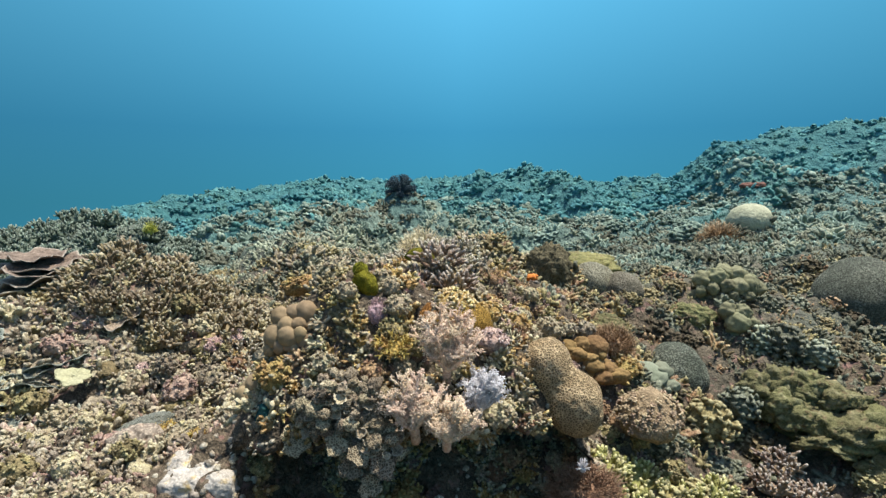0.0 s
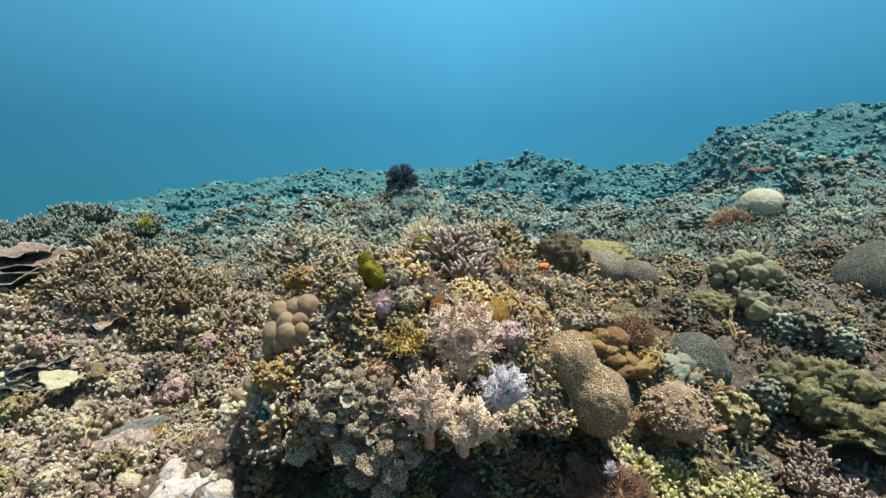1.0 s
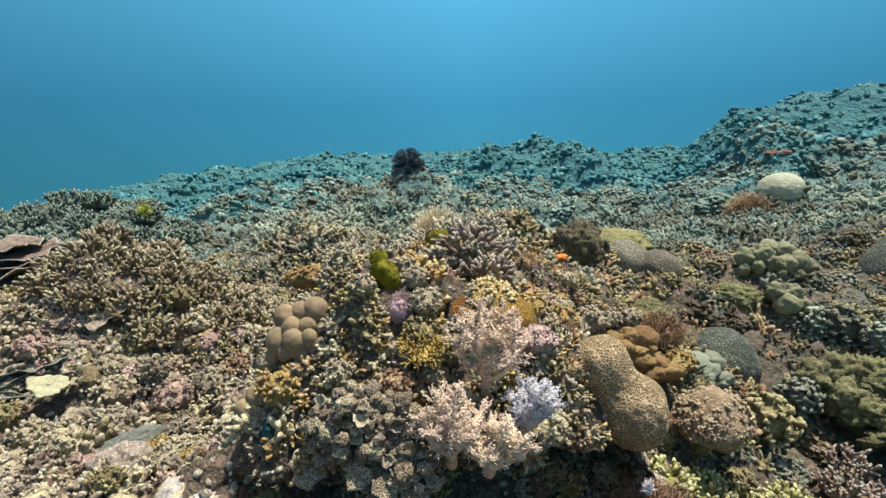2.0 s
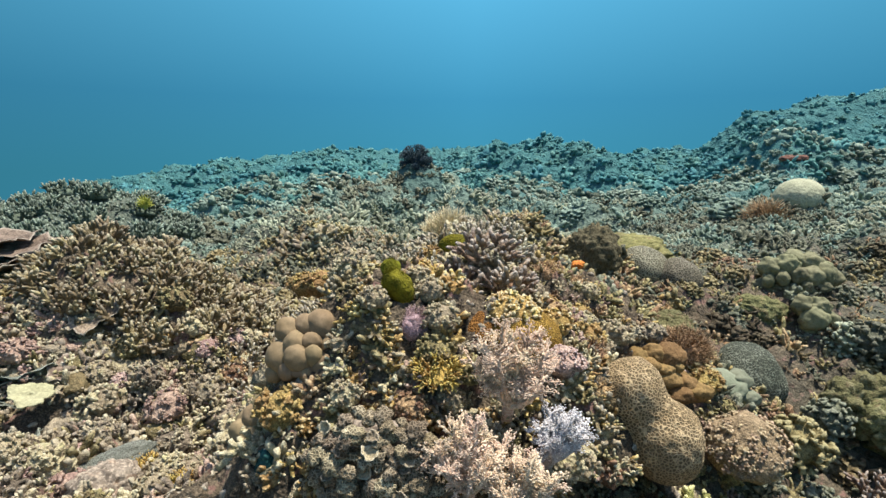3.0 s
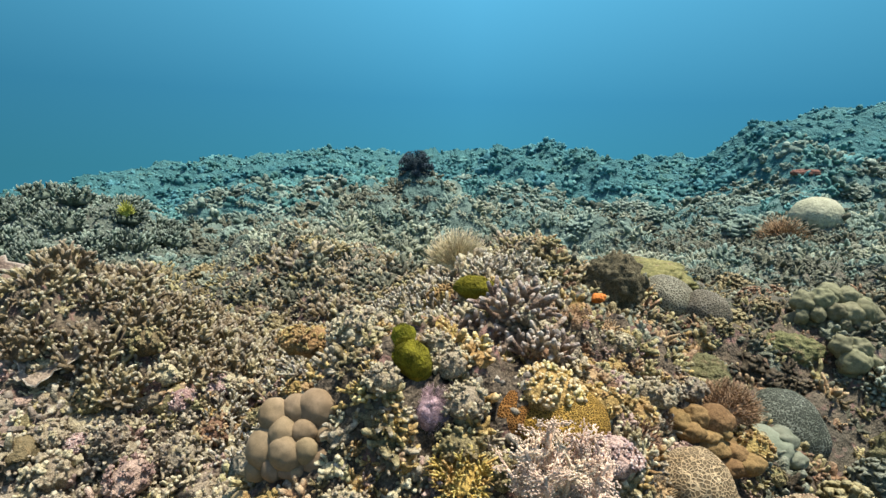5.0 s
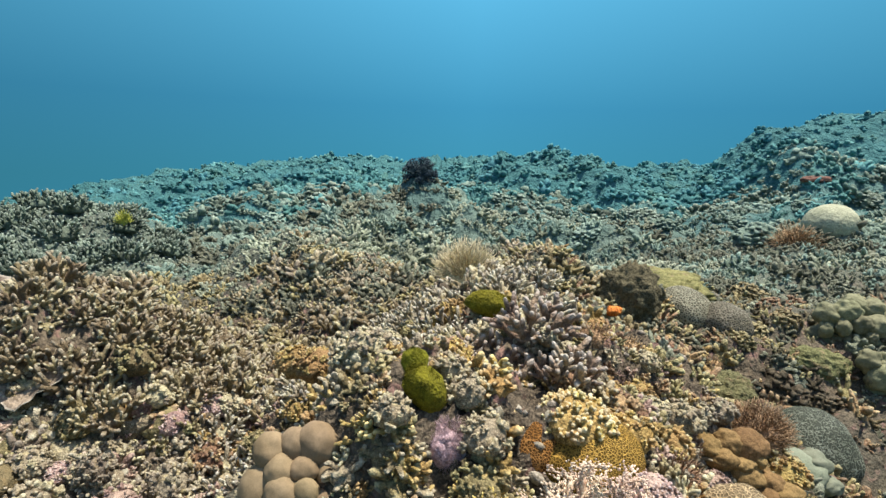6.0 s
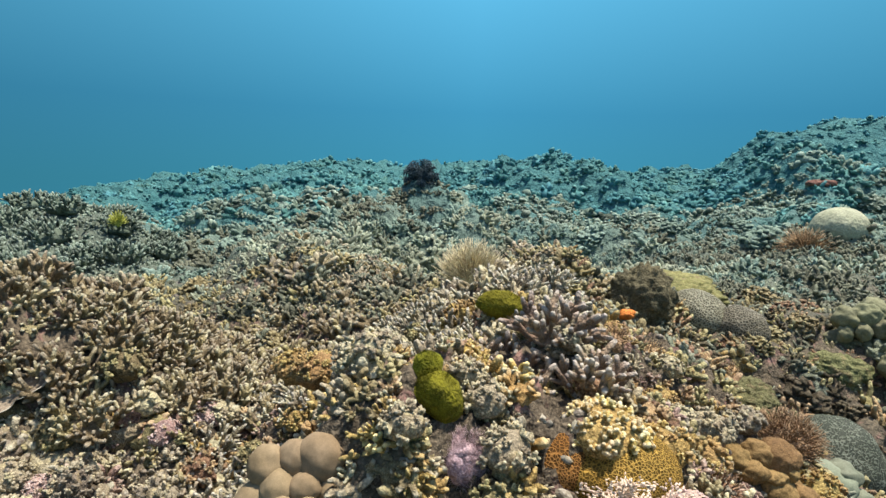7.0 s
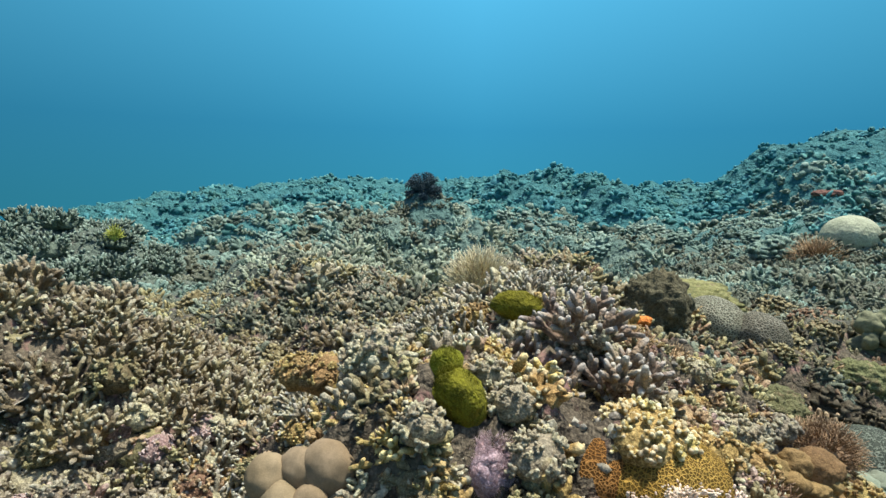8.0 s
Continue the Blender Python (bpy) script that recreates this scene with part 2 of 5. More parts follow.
M = {
    "finger": surface("finger_coral_skin", (0.16, 0.126, 0.064), (0.265, 0.212, 0.115), (0.45, 0.4, 0.275), 160, 9, vary=0.3, pale=0.85, edge=0.76, blot=0.5),
    "finger_pale": surface("pale_finger_skin", (0.2, 0.172, 0.105), (0.34, 0.3, 0.2), (0.6, 0.56, 0.44), 160, 9, vary=0.25, pale=0.9, edge=0.74),
    "finger_green": surface("yellow_green_finger_skin", (0.17, 0.165, 0.05), (0.3, 0.285, 0.1), (0.66, 0.61, 0.32), 160, 9, pale=0.9, edge=0.76),
    "finger_mauve": surface("mauve_finger_skin", (0.19, 0.135, 0.085), (0.29, 0.215, 0.14), (0.52, 0.47, 0.39), 130, 12, pale=0.8, edge=0.74, blot=0.3),
    "brown": surface("brown_knob_skin", (0.15, 0.09, 0.05), (0.29, 0.185, 0.10), (0.46, 0.34, 0.20), 120, 14, vary=0.35, spots=(0.13, 0.12, 0.05)),
    "olive": surface("olive_knob_skin", (0.12, 0.10, 0.045), (0.23, 0.19, 0.09), (0.43, 0.375, 0.20), 120, 14, vary=0.35, spots=(0.25, 0.19, 0.08)),
    "cream": surface("cream_knob_skin", (0.216, 0.178, 0.108), (0.363, 0.311, 0.194), (0.536, 0.484, 0.328), 120, 14, vary=0.25, spots=(0.34, 0.29, 0.15)),
    "grey": surface("grey_knob_skin", (0.15, 0.125, 0.085), (0.28, 0.235, 0.16), (0.44, 0.39, 0.28), 120, 14, vary=0.3, spots=(0.30, 0.24, 0.12)),
    "rose": surface("rose_knob_skin", (0.22, 0.145, 0.11), (0.34, 0.24, 0.18), (0.48, 0.37, 0.29), 130, 14, vary=0.25),
    "ochre": surface("ochre_knob_skin", (0.2, 0.125, 0.035), (0.4, 0.275, 0.095), (0.78, 0.64, 0.33), 120, 14, vary=0.2),
    "yellow": surface("yellow_spike_skin", (0.31, 0.2, 0.05), (0.46, 0.32, 0.09), (0.72, 0.56, 0.22), 120, 14, vary=0.1),
    "tan_smooth": surface("tan_lobe_skin", (0.21, 0.152, 0.08), (0.285, 0.212, 0.12), None, 240, 18, bump=0.12, deep=0.0015, vary=0.15, blot=0.18),
    "sage_smooth": surface("sage_lobe_skin", (0.13, 0.13, 0.068), (0.22, 0.212, 0.12), None, 140, 12, bump=0.4, deep=0.006, vary=0.2, blot=0.3),
    "brown_smooth": surface("caramel_lobe_skin", (0.155, 0.098, 0.036), (0.255, 0.168, 0.066), None, 160, 10, bump=0.5, deep=0.005, vary=0.2, blot=0.5),
    "comb": surface("honeycomb_skin", (0.5, 0.37, 0.19), (0.68, 0.53, 0.3), None, 104, 12, bump=1.0, deep=0.006, vary=0.1, cells="comb", pit=0.34),
    "comb_orange": surface("orange_honeycomb_skin", (0.36, 0.19, 0.035), (0.54, 0.31, 0.075), None, 165, 14, bump=1.0, deep=0.005, vary=0.1, cells="comb", pit=0.3),
    "comb_grey": surface("grey_honeycomb_skin", (0.27, 0.25, 0.165), (0.4, 0.375, 0.26), None, 78, 8, bump=1.0, deep=0.008, vary=0.12, cells="comb", pit=0.4),
    "comb_cups": surface("cup_plate_skin", (0.29, 0.23, 0.14), (0.46, 0.385, 0.255), None, 125, 14, bump=0.9, deep=0.004, vary=0.35, cells="comb", pit=0.45),
    "maze": surface("maze_brain_skin", (0.17, 0.19, 0.135), (0.28, 0.3, 0.22), None, 72, 8, bump=1.0, deep=0.012, vary=0.1, cells="maze", pit=0.34),
    "leaf": surface("leaf_plate_skin", (0.13, 0.10, 0.07), (0.25, 0.20, 0.14), (0.52, 0.47, 0.36), 60, 10, vary=0.25, pale=0.9),
    "leaf_green": surface("green_plate_skin", (0.09, 0.105, 0.085), (0.17, 0.185, 0.145), (0.28, 0.3, 0.24), 60, 10, vary=0.25, pale=0.9),
    "leaf_pale": surface("pale_plate_skin", (0.3, 0.285, 0.16), (0.38, 0.36, 0.22), None, 50, 10, vary=0.05, blot=0.3),
    "pink": surface("pink_soft_coral_skin", (0.6, 0.41, 0.27), (0.75, 0.54, 0.375), (0.87, 0.69, 0.51), 120, 14, vary=0.08, bump=0.2, pale=0.9),
    "pink_stem": surface("pale_stem_skin", (0.56, 0.4, 0.28), (0.66, 0.48, 0.35), None, 60, 9, vary=0.05, bump=0.2),
    "white": surface("white_soft_coral_skin", (0.5, 0.47, 0.44), (0.62, 0.59, 0.57), (0.8, 0.78, 0.77), 120, 14, vary=0.08, bump=0.2, pale=0.9),
    "purple": surface("purple_tuft_skin", (0.4, 0.255, 0.255), (0.54, 0.385, 0.375), (0.7, 0.56, 0.54), 120, 20, vary=0.15),
    "rust": surface("rust_turf_skin", (0.2, 0.12, 0.06), (0.34, 0.22, 0.12), (0.48, 0.35, 0.21), 120, 16, vary=0.3),
    # extra dark tone: shade of the right slope put into the colour
    "umber": surface("shaded_umber_skin", (0.05, 0.043, 0.024), (0.105, 0.088, 0.05), (0.18, 0.155, 0.095), 120, 14, vary=0.35),
    "moss": surface("moss_mat_skin", (0.1, 0.094, 0.006), (0.18, 0.166, 0.011), (0.26, 0.235, 0.025), 170, 30, bump=0.9, deep=0.006, vary=0.1, blot=0.5),
    "hair": surface("tentacle_skin", (0.5, 0.4, 0.22), (0.62, 0.52, 0.3), (0.8, 0.7, 0.45), 60, 9, vary=0.1, bump=0.1),
    # black lifted towards blue-grey to put water haze into the colour
    "black": surface("hazy_feather_star_skin", (0.03, 0.05, 0.06), (0.055, 0.08, 0.09), None, 60, 9, vary=0.1),
    "orange": surface("orange_sponge_skin", (0.55, 0.17, 0.02), (0.72, 0.28, 0.05), None, 90, 9, vary=0.1),
    "teal": surface("teal_sponge_skin", (0.012, 0.045, 0.042), (0.03, 0.1, 0.085), None, 90, 9, vary=0.1),
    "rock_white": surface("chalky_rock", (0.34, 0.31, 0.245), (0.46, 0.425, 0.35), None, 60, 9, bump=0.8, vary=0.05, spots=(0.44, 0.33, 0.13), blot=0.4),
    "rock": surface("dead_coral_rock", (0.17, 0.136, 0.102), (0.323, 0.272, 0.204), None, 50, 9, bump=0.8, vary=0.25, spots=(0.25, 0.17, 0.11)),
    "rubble": surface("coral_rubble", (0.199, 0.172, 0.119), (0.345, 0.311, 0.239), None, 55, 9, bump=0.8, vary=0.2, spots=(0.30, 0.24, 0.15)),
    "bleached": surface("bleached_dome_skin", (0.3, 0.32, 0.2), (0.42, 0.43, 0.29), None, 40, 5, vary=0.05, blot=0.3),
    "red": surface("red_crust_skin", (0.12, 0.06, 0.045), (0.17, 0.09, 0.065), None, 40, 8, vary=0.15),
    "lime": surface("lime_crust_skin", (0.12, 0.12, 0.042), (0.24, 0.23, 0.085), None, 50, 7, vary=0.15, spots=(0.17, 0.13, 0.07), blot=0.5),
    # sage, mound, sea and slate have water haze mixed into the coral colour
    "sage": surface("hazy_sage_skin", (0.1, 0.148, 0.112), (0.17, 0.228, 0.174), (0.26, 0.335, 0.257), 70, 8, vary=0.3),
    "pale_sage": surface("pale_sage_skin", (0.15, 0.172, 0.112), (0.24, 0.26, 0.175), (0.36, 0.385, 0.275), 70, 8, vary=0.25, pale=0.8, edge=0.7),
    "moor": surface("grey_green_knob_skin", (0.074, 0.08, 0.051), (0.145, 0.152, 0.101), (0.24, 0.245, 0.172), 120, 12, vary=0.3),
    "mound": surface("hazy_mound_skin", (0.068, 0.096, 0.07), (0.12, 0.15, 0.105), (0.28, 0.33, 0.255), 70, 8, vary=0.3, pale=0.9, edge=0.7),
    "sea": surface("hazy_sea_green_skin", (0.05, 0.152, 0.138), (0.085, 0.208, 0.184), (0.14, 0.28, 0.24), 40, 4, vary=0.3),
    "slate": surface("hazy_slate_skin", (0.044, 0.15, 0.152), (0.064, 0.188, 0.186), (0.085, 0.22, 0.212), 30, 3, vary=0.2, bump=0.2),
    "gold": surface("golden_knob_skin", (0.2, 0.13, 0.045), (0.33, 0.225, 0.085), (0.55, 0.41, 0.18), 120, 14, vary=0.15),
    "lime_bright": surface("lime_tuft_skin", (0.3, 0.33, 0.05), (0.42, 0.45, 0.09), (0.55, 0.56, 0.16), 80, 12, vary=0.1, bump=0.2),
    "butter": surface("butter_knob_skin", (0.26, 0.17, 0.05), (0.44, 0.32, 0.11), (0.8, 0.7, 0.42), 120, 14, vary=0.12, pale=0.95, edge=0.5),
    "cups": surface("cup_rim_skin", (0.19, 0.15, 0.095), (0.3, 0.245, 0.16), (0.5, 0.44, 0.32), 110, 14, vary=0.3, pale=0.8, edge=0.35),
    "pinkish": surface("pink_knob_skin", (0.27, 0.17, 0.135), (0.38, 0.27, 0.22), (0.62, 0.5, 0.44), 130, 14, vary=0.2, pale=0.9, edge=0.55),
    "pale_fine": surface("pale_slab_skin", (0.22, 0.23, 0.18), (0.33, 0.335, 0.27), None, 210, 12, bump=0.8, deep=0.003, vary=0.1, cells="comb", pit=0.45),
    "stub": surface("tan_stub_skin", (0.18, 0.13, 0.075), (0.29, 0.215, 0.125), (0.56, 0.44, 0.28), 120, 12, vary=0.1, pale=0.95, edge=0.5),
    "lime_fine": surface("lime_fine_skin", (0.095, 0.095, 0.036), (0.175, 0.17, 0.075), (0.28, 0.27, 0.14), 120, 9, bump=0.9, vary=0.15, spots=(0.17, 0.12, 0.065)),
    "pale_lobe": surface("pale_green_lobe_skin", (0.15, 0.168, 0.11), (0.215, 0.23, 0.155), None, 160, 9, bump=0.35, deep=0.003, vary=0.1, blot=0.25),
}


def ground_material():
    """Reef rock: tan and rose crust near by, distance haze painted in as a green tint."""
    # base tones kept dark so gaps between corals read as shade
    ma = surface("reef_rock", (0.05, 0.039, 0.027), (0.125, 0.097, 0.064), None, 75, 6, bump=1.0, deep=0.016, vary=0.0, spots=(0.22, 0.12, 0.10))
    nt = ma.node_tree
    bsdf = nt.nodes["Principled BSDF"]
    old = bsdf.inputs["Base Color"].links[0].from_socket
    # the turf attribute holds how much haze is tinted into the rock
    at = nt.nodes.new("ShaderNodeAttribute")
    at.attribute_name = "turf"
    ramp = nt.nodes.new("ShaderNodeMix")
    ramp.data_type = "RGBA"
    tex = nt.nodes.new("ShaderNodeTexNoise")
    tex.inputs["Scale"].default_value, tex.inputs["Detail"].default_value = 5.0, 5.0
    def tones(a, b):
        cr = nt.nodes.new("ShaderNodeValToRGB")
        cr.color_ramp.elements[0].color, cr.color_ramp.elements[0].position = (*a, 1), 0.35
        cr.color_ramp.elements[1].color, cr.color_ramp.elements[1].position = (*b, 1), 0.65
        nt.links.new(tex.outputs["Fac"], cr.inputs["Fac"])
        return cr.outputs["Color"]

    haze_tint = nt.nodes.new("ShaderNodeMix")
    haze_tint.data_type = "RGBA"
    far_haze = nt.nodes.new("ShaderNodeAttribute")
    far_haze.attribute_name = "far_haze"
    nt.links.new(far_haze.outputs["Fac"], haze_tint.inputs[0])
    nt.links.new(tones((0.09, 0.135, 0.105), (0.16, 0.21, 0.16)), haze_tint.inputs[6])
    nt.links.new(tones((0.041, 0.135, 0.134), (0.067, 0.178, 0.17)), haze_tint.inputs[7])
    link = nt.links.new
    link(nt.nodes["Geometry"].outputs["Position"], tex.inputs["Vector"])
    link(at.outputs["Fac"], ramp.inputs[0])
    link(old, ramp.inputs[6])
    link(haze_tint.outputs[2], ramp.inputs[7])
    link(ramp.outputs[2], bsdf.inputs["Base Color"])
    # coarse relief over the fine one, strongest where the haze tint is full
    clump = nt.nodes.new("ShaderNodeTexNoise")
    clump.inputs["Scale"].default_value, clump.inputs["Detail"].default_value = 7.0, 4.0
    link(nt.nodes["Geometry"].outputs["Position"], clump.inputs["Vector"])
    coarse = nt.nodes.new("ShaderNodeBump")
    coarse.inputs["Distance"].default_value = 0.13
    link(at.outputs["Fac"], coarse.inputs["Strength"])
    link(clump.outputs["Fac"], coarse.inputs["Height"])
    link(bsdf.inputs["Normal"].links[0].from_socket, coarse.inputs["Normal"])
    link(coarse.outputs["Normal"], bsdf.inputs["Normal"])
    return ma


# ---- the reef's ground ----
NEAR_MOUNDS = [
    (-0.25, 2.00, 0.42, 0.44),
    (0.25, 1.95, 0.35, 0.48),
    (-0.50, 1.85, 0.30, 0.38),
    (-0.10, 2.70, 0.60, 0.67),
    (0.20, 3.90, 0.70, 0.60),
    (0.65, 2.75, 0.45, 0.34),
    (1.10, 3.75, 0.50, 0.19),
    (1.95, 3.80, 0.45, 0.30),
    (1.50, 3.10, 0.40, 0.01),
    (-1.45, 2.80, 0.55, 0.48),
    (-1.95, 2.60, 0.50, 0.17),
    (-1.30, 2.10, 0.40, -0.01),
    (-1.20, 1.50, 0.50, 0.29),
    (-0.80, 2.10, 0.35, -0.09),
    (0.10, 1.35, 0.40, -0.05),
    (1.00, 1.90, 0.50, -0.05),
    (1.80, 2.50, 0.50, -0.40),
    (2.60, 3.20, 0.60, -0.03),
]
FAR_MOUNDS = [
    (-3.60, 5.30, 0.95, 0.42),
    (-2.90, 4.90, 0.60, 0.14),
    (-1.70, 6.00, 0.75, 0.34),
    (-1.00, 6.05, 0.70, 0.34),
    (-2.30, 5.60, 0.50, -0.28),
    (-0.52, 7.00, 0.42, 0.33),
    (-2.60, 7.40, 0.90, -0.46),
    (-3.90, 7.30, 0.90, -0.10),
    (-4.60, 12.50, 1.40, 0.00),
    (-3.00, 11.60, 1.30, 0.27),
    (-6.50, 12.60, 1.60, 0.35),
    (-9.00, 13.50, 2.20, 0.01),
    (-1.60, 9.20, 1.00, 0.06),
    (0.20, 9.20, 1.00, 0.11),
    (1.50, 11.00, 1.30, 0.60),
    (2.60, 11.00, 0.80, 0.02),
    (0.50, 11.20, 1.00, -0.02),
    (4.20, 11.00, 1.30, -0.09),
    (5.90, 11.50, 1.00, 0.99),
    (7.40, 11.80, 1.20, 0.72),
    (9.60, 12.50, 2.20, 1.62),
    (3.30, 9.20, 1.00, 0.07),
    (5.00, 9.00, 1.00, 0.71),
    (6.70, 9.00, 1.20, 0.86),
    (3.20, 7.30, 0.70, 0.10),
    (3.40, 6.10, 0.60, 0.13),
    (4.80, 7.00, 1.00, 0.48),
    (1.90, 8.20, 0.80, -0.18),
    (2.00, 5.00, 0.70, 0.17),
    (3.60, 4.90, 0.80, 0.34),
    (5.20, 5.40, 1.20, 0.08),
    (1.00, 5.90, 0.80, -0.20),
    (0.40, 7.10, 0.70, 0.04),
    (-1.20, 4.60, 0.70, 0.48),
    (-0.10, 5.40, 0.70, -0.12),
    (2.20, 6.60, 0.70, 0.09),
    (-4.60, 9.50, 1.20, -0.08),
    (-2.60, 9.40, 0.90, 0.01),
    (-2.80, 2.00, 1.20, 0.47),
    (1.80, 1.00, 1.20, -0.47),
    (-6.00, 8.00, 2.00, -0.15),
]


def swell(x, y):
    """The reef's large form: knolls on a bottom that rises away from the camera."""
    z = -0.145 + 1.241 * np.clip(y, 0, 14) / 14
    z = z - 0.16 * np.clip(-x - 3, 0, 10) * np.clip((y - 6) / 4, 0, 1)
    for cx, cy, r, h in NEAR_MOUNDS + FAR_MOUNDS:
        z = z + h * np.exp(-((x - cx) ** 2 + (y - cy) ** 2) / (r * r))
    return z


def ground(x, y):
    x, y = np.asarray(x, float), np.asarray(y, float)
    far = np.clip((y - 3.8) / 3, 0, 1)
    z = swell(x, y) - 0.03
    z = z + (0.03 + 0.07 * far) * grain2(x * 1.3 + 7, y * 1.3, 3) * np.clip((np.hypot(x, y - 2) - 0.6), 0, 1)
    z = z + far * (0.24 * np.clip(grain2(x * 1.35, y * 1.35, 41), 0, 1) + 0.17 * np.tanh(2 * grain2(x * 1.7, y * 1.7, 42)) + 0.07 * grain2(x * 3.1, y * 3.1, 43) - 0.04)
    z = z + 0.05 * (2 * np.abs(grain2(x * 3.1, y * 3.1, 4)) - 0.6)
    z = z + 0.035 * (2 * np.abs(grain2(x * 7.7, y * 7.7, 5)) - 0.6)
    z = z + 0.018 * (2 * np.abs(grain2(x * 17, y * 17, 6)) - 0.6)
    return z + (0.022 * (2 * np.abs(grain2(x * 31, y * 31, 7)) - 0.6) + 0.008 * grain2(x * 58, y * 58, 8)) * np.clip(2.2 - 0.3 * np.hypot(x, y), 0.2, 1)


SHEET = {}


def build_ground():
    n, a, b = 400, 0.5, 5.7
    u = np.linspace(-1, 1, n)
    xs = a * np.sinh(b * u) - 0.1
    ys = a * np.sinh(b * u) + 2.0
    x, y = np.meshgrid(xs, ys)
    z = ground(x, y)
    # steep faces bulge sideways into ledges and hollows
    px = np.stack([x, y, z], -1).reshape(-1, 3)
    reach = np.clip(1.2 - np.hypot(px[:, 0], px[:, 1] - 2.2) / 6, 0, 1)
    px[:, 0] += 0.03 * reach * grain3(px * 9.0, 21)
    px[:, 1] += 0.03 * reach * grain3(px * 9.0, 22)
    # the knoll's foot is hollowed out under a ledge
    deep = np.clip((0.36 - px[:, 2]) / 0.08, 0, 1) * np.clip((0.75 - np.abs(px[:, 0] - 0.05)) / 0.2, 0, 1) * np.clip((px[:, 1] - 1.0) / 0.3, 0, 1) * np.clip((1.95 - px[:, 1]) / 0.2, 0, 1)
    px[:, 1] += 0.5 * deep
    SHEET["p"] = px.reshape(n, n, 3)
    f = []
    for j in range(n - 1):
        r = j * n
        f.extend((r + i, r + i + 1, r + n + i + 1, r + n + i) for i in range(n - 1))
    me = bpy.data.meshes.new("ground")
    me.from_pydata(px.tolist(), [], f)
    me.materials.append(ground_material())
    # strength of the haze tint, rising with distance; the second attribute turns it bluer
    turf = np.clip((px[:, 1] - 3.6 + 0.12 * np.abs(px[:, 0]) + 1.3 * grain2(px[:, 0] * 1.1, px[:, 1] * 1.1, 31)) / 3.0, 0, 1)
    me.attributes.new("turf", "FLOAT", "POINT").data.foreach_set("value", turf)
    me.attributes.new("far_haze", "FLOAT", "POINT").data.foreach_set("value", np.clip((px[:, 1] - 6.3 + 0.8 * grain2(px[:, 0] * 1.4, px[:, 1] * 1.4, 33)) / 2.2, 0, 1))
    me.polygons.foreach_set("use_smooth", [True] * len(me.polygons))
    me.update()
    return tagged(new("ground", me), "uneven reef rock with tan and rose crust, green haze tint further off", "reef", kind="structure")


build_ground()


def build_backdrop():
    """Open water far behind the reef: a wide round wall, open to the sky."""
    g = Geo()
    n, r = 96, 19.0
    a = np.linspace(0, 2 * math.pi, n, endpoint=False)
    v = [(r * math.cos(t), 1 + r * math.sin(t), z) for z in (-6.0, 8.6) for t in a]
    g.add(v, [(i, (i + 1) % n, n + (i + 1) % n, n + i) for i in range(n)])
    ma = bpy.data.materials.new("open_water")
    ma.use_nodes = True
    nt = ma.node_tree
    nt.nodes.clear()
    link = nt.links.new
    pos = nt.nodes.new("ShaderNodeNewGeometry")
    sep = nt.nodes.new("ShaderNodeSeparateXYZ")
    link(pos.outputs["Position"], sep.inputs[0])
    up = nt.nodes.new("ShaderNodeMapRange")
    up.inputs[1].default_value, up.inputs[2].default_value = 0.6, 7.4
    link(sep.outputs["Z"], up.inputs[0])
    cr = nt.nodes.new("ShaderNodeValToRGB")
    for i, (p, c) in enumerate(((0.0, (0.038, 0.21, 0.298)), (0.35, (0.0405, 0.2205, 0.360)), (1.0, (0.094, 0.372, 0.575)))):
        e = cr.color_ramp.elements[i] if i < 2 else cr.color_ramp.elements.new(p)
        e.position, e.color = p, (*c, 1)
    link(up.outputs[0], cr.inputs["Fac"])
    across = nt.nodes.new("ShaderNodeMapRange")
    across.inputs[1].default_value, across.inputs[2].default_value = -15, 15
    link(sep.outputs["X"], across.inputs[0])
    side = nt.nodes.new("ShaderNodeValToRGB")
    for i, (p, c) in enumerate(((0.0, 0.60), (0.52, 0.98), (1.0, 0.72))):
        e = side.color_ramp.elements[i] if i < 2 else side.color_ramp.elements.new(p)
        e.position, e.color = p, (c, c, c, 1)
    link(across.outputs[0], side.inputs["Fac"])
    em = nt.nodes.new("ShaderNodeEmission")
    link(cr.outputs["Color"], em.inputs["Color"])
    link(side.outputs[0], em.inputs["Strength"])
    out = nt.nodes.new("ShaderNodeOutputMaterial")
    link(em.outputs[0], out.inputs["Surface"])
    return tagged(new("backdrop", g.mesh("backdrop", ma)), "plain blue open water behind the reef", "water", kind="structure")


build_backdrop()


def slope(x, y):
    e = 0.06
    return Vector((-(float(swell(x + e, y)) - float(swell(x - e, y))) / (2 * e), -(float(swell(x, y + e)) - float(swell(x, y - e))) / (2 * e), 1)).normalized()


def seat(x, y, size=1.0, sink=0.0, lean=0.5, spin=None, rng=random, z=None):
    """Where a colony grows: on the ground, leaning with the slope."""
    n = (Vector((0, 0, 1)) * (1 - lean) + slope(x, y) * lean).normalized()
    h = float(ground(x, y)) if z is None else z
    s = rng.uniform(0, 360) if spin is None else spin
    return Matrix.Translation((x, y, h - sink)) @ turn_to(n) @ pose(0, 0, 0, 0, 0, s) @ Matrix.Diagonal((size, size, size, 1))


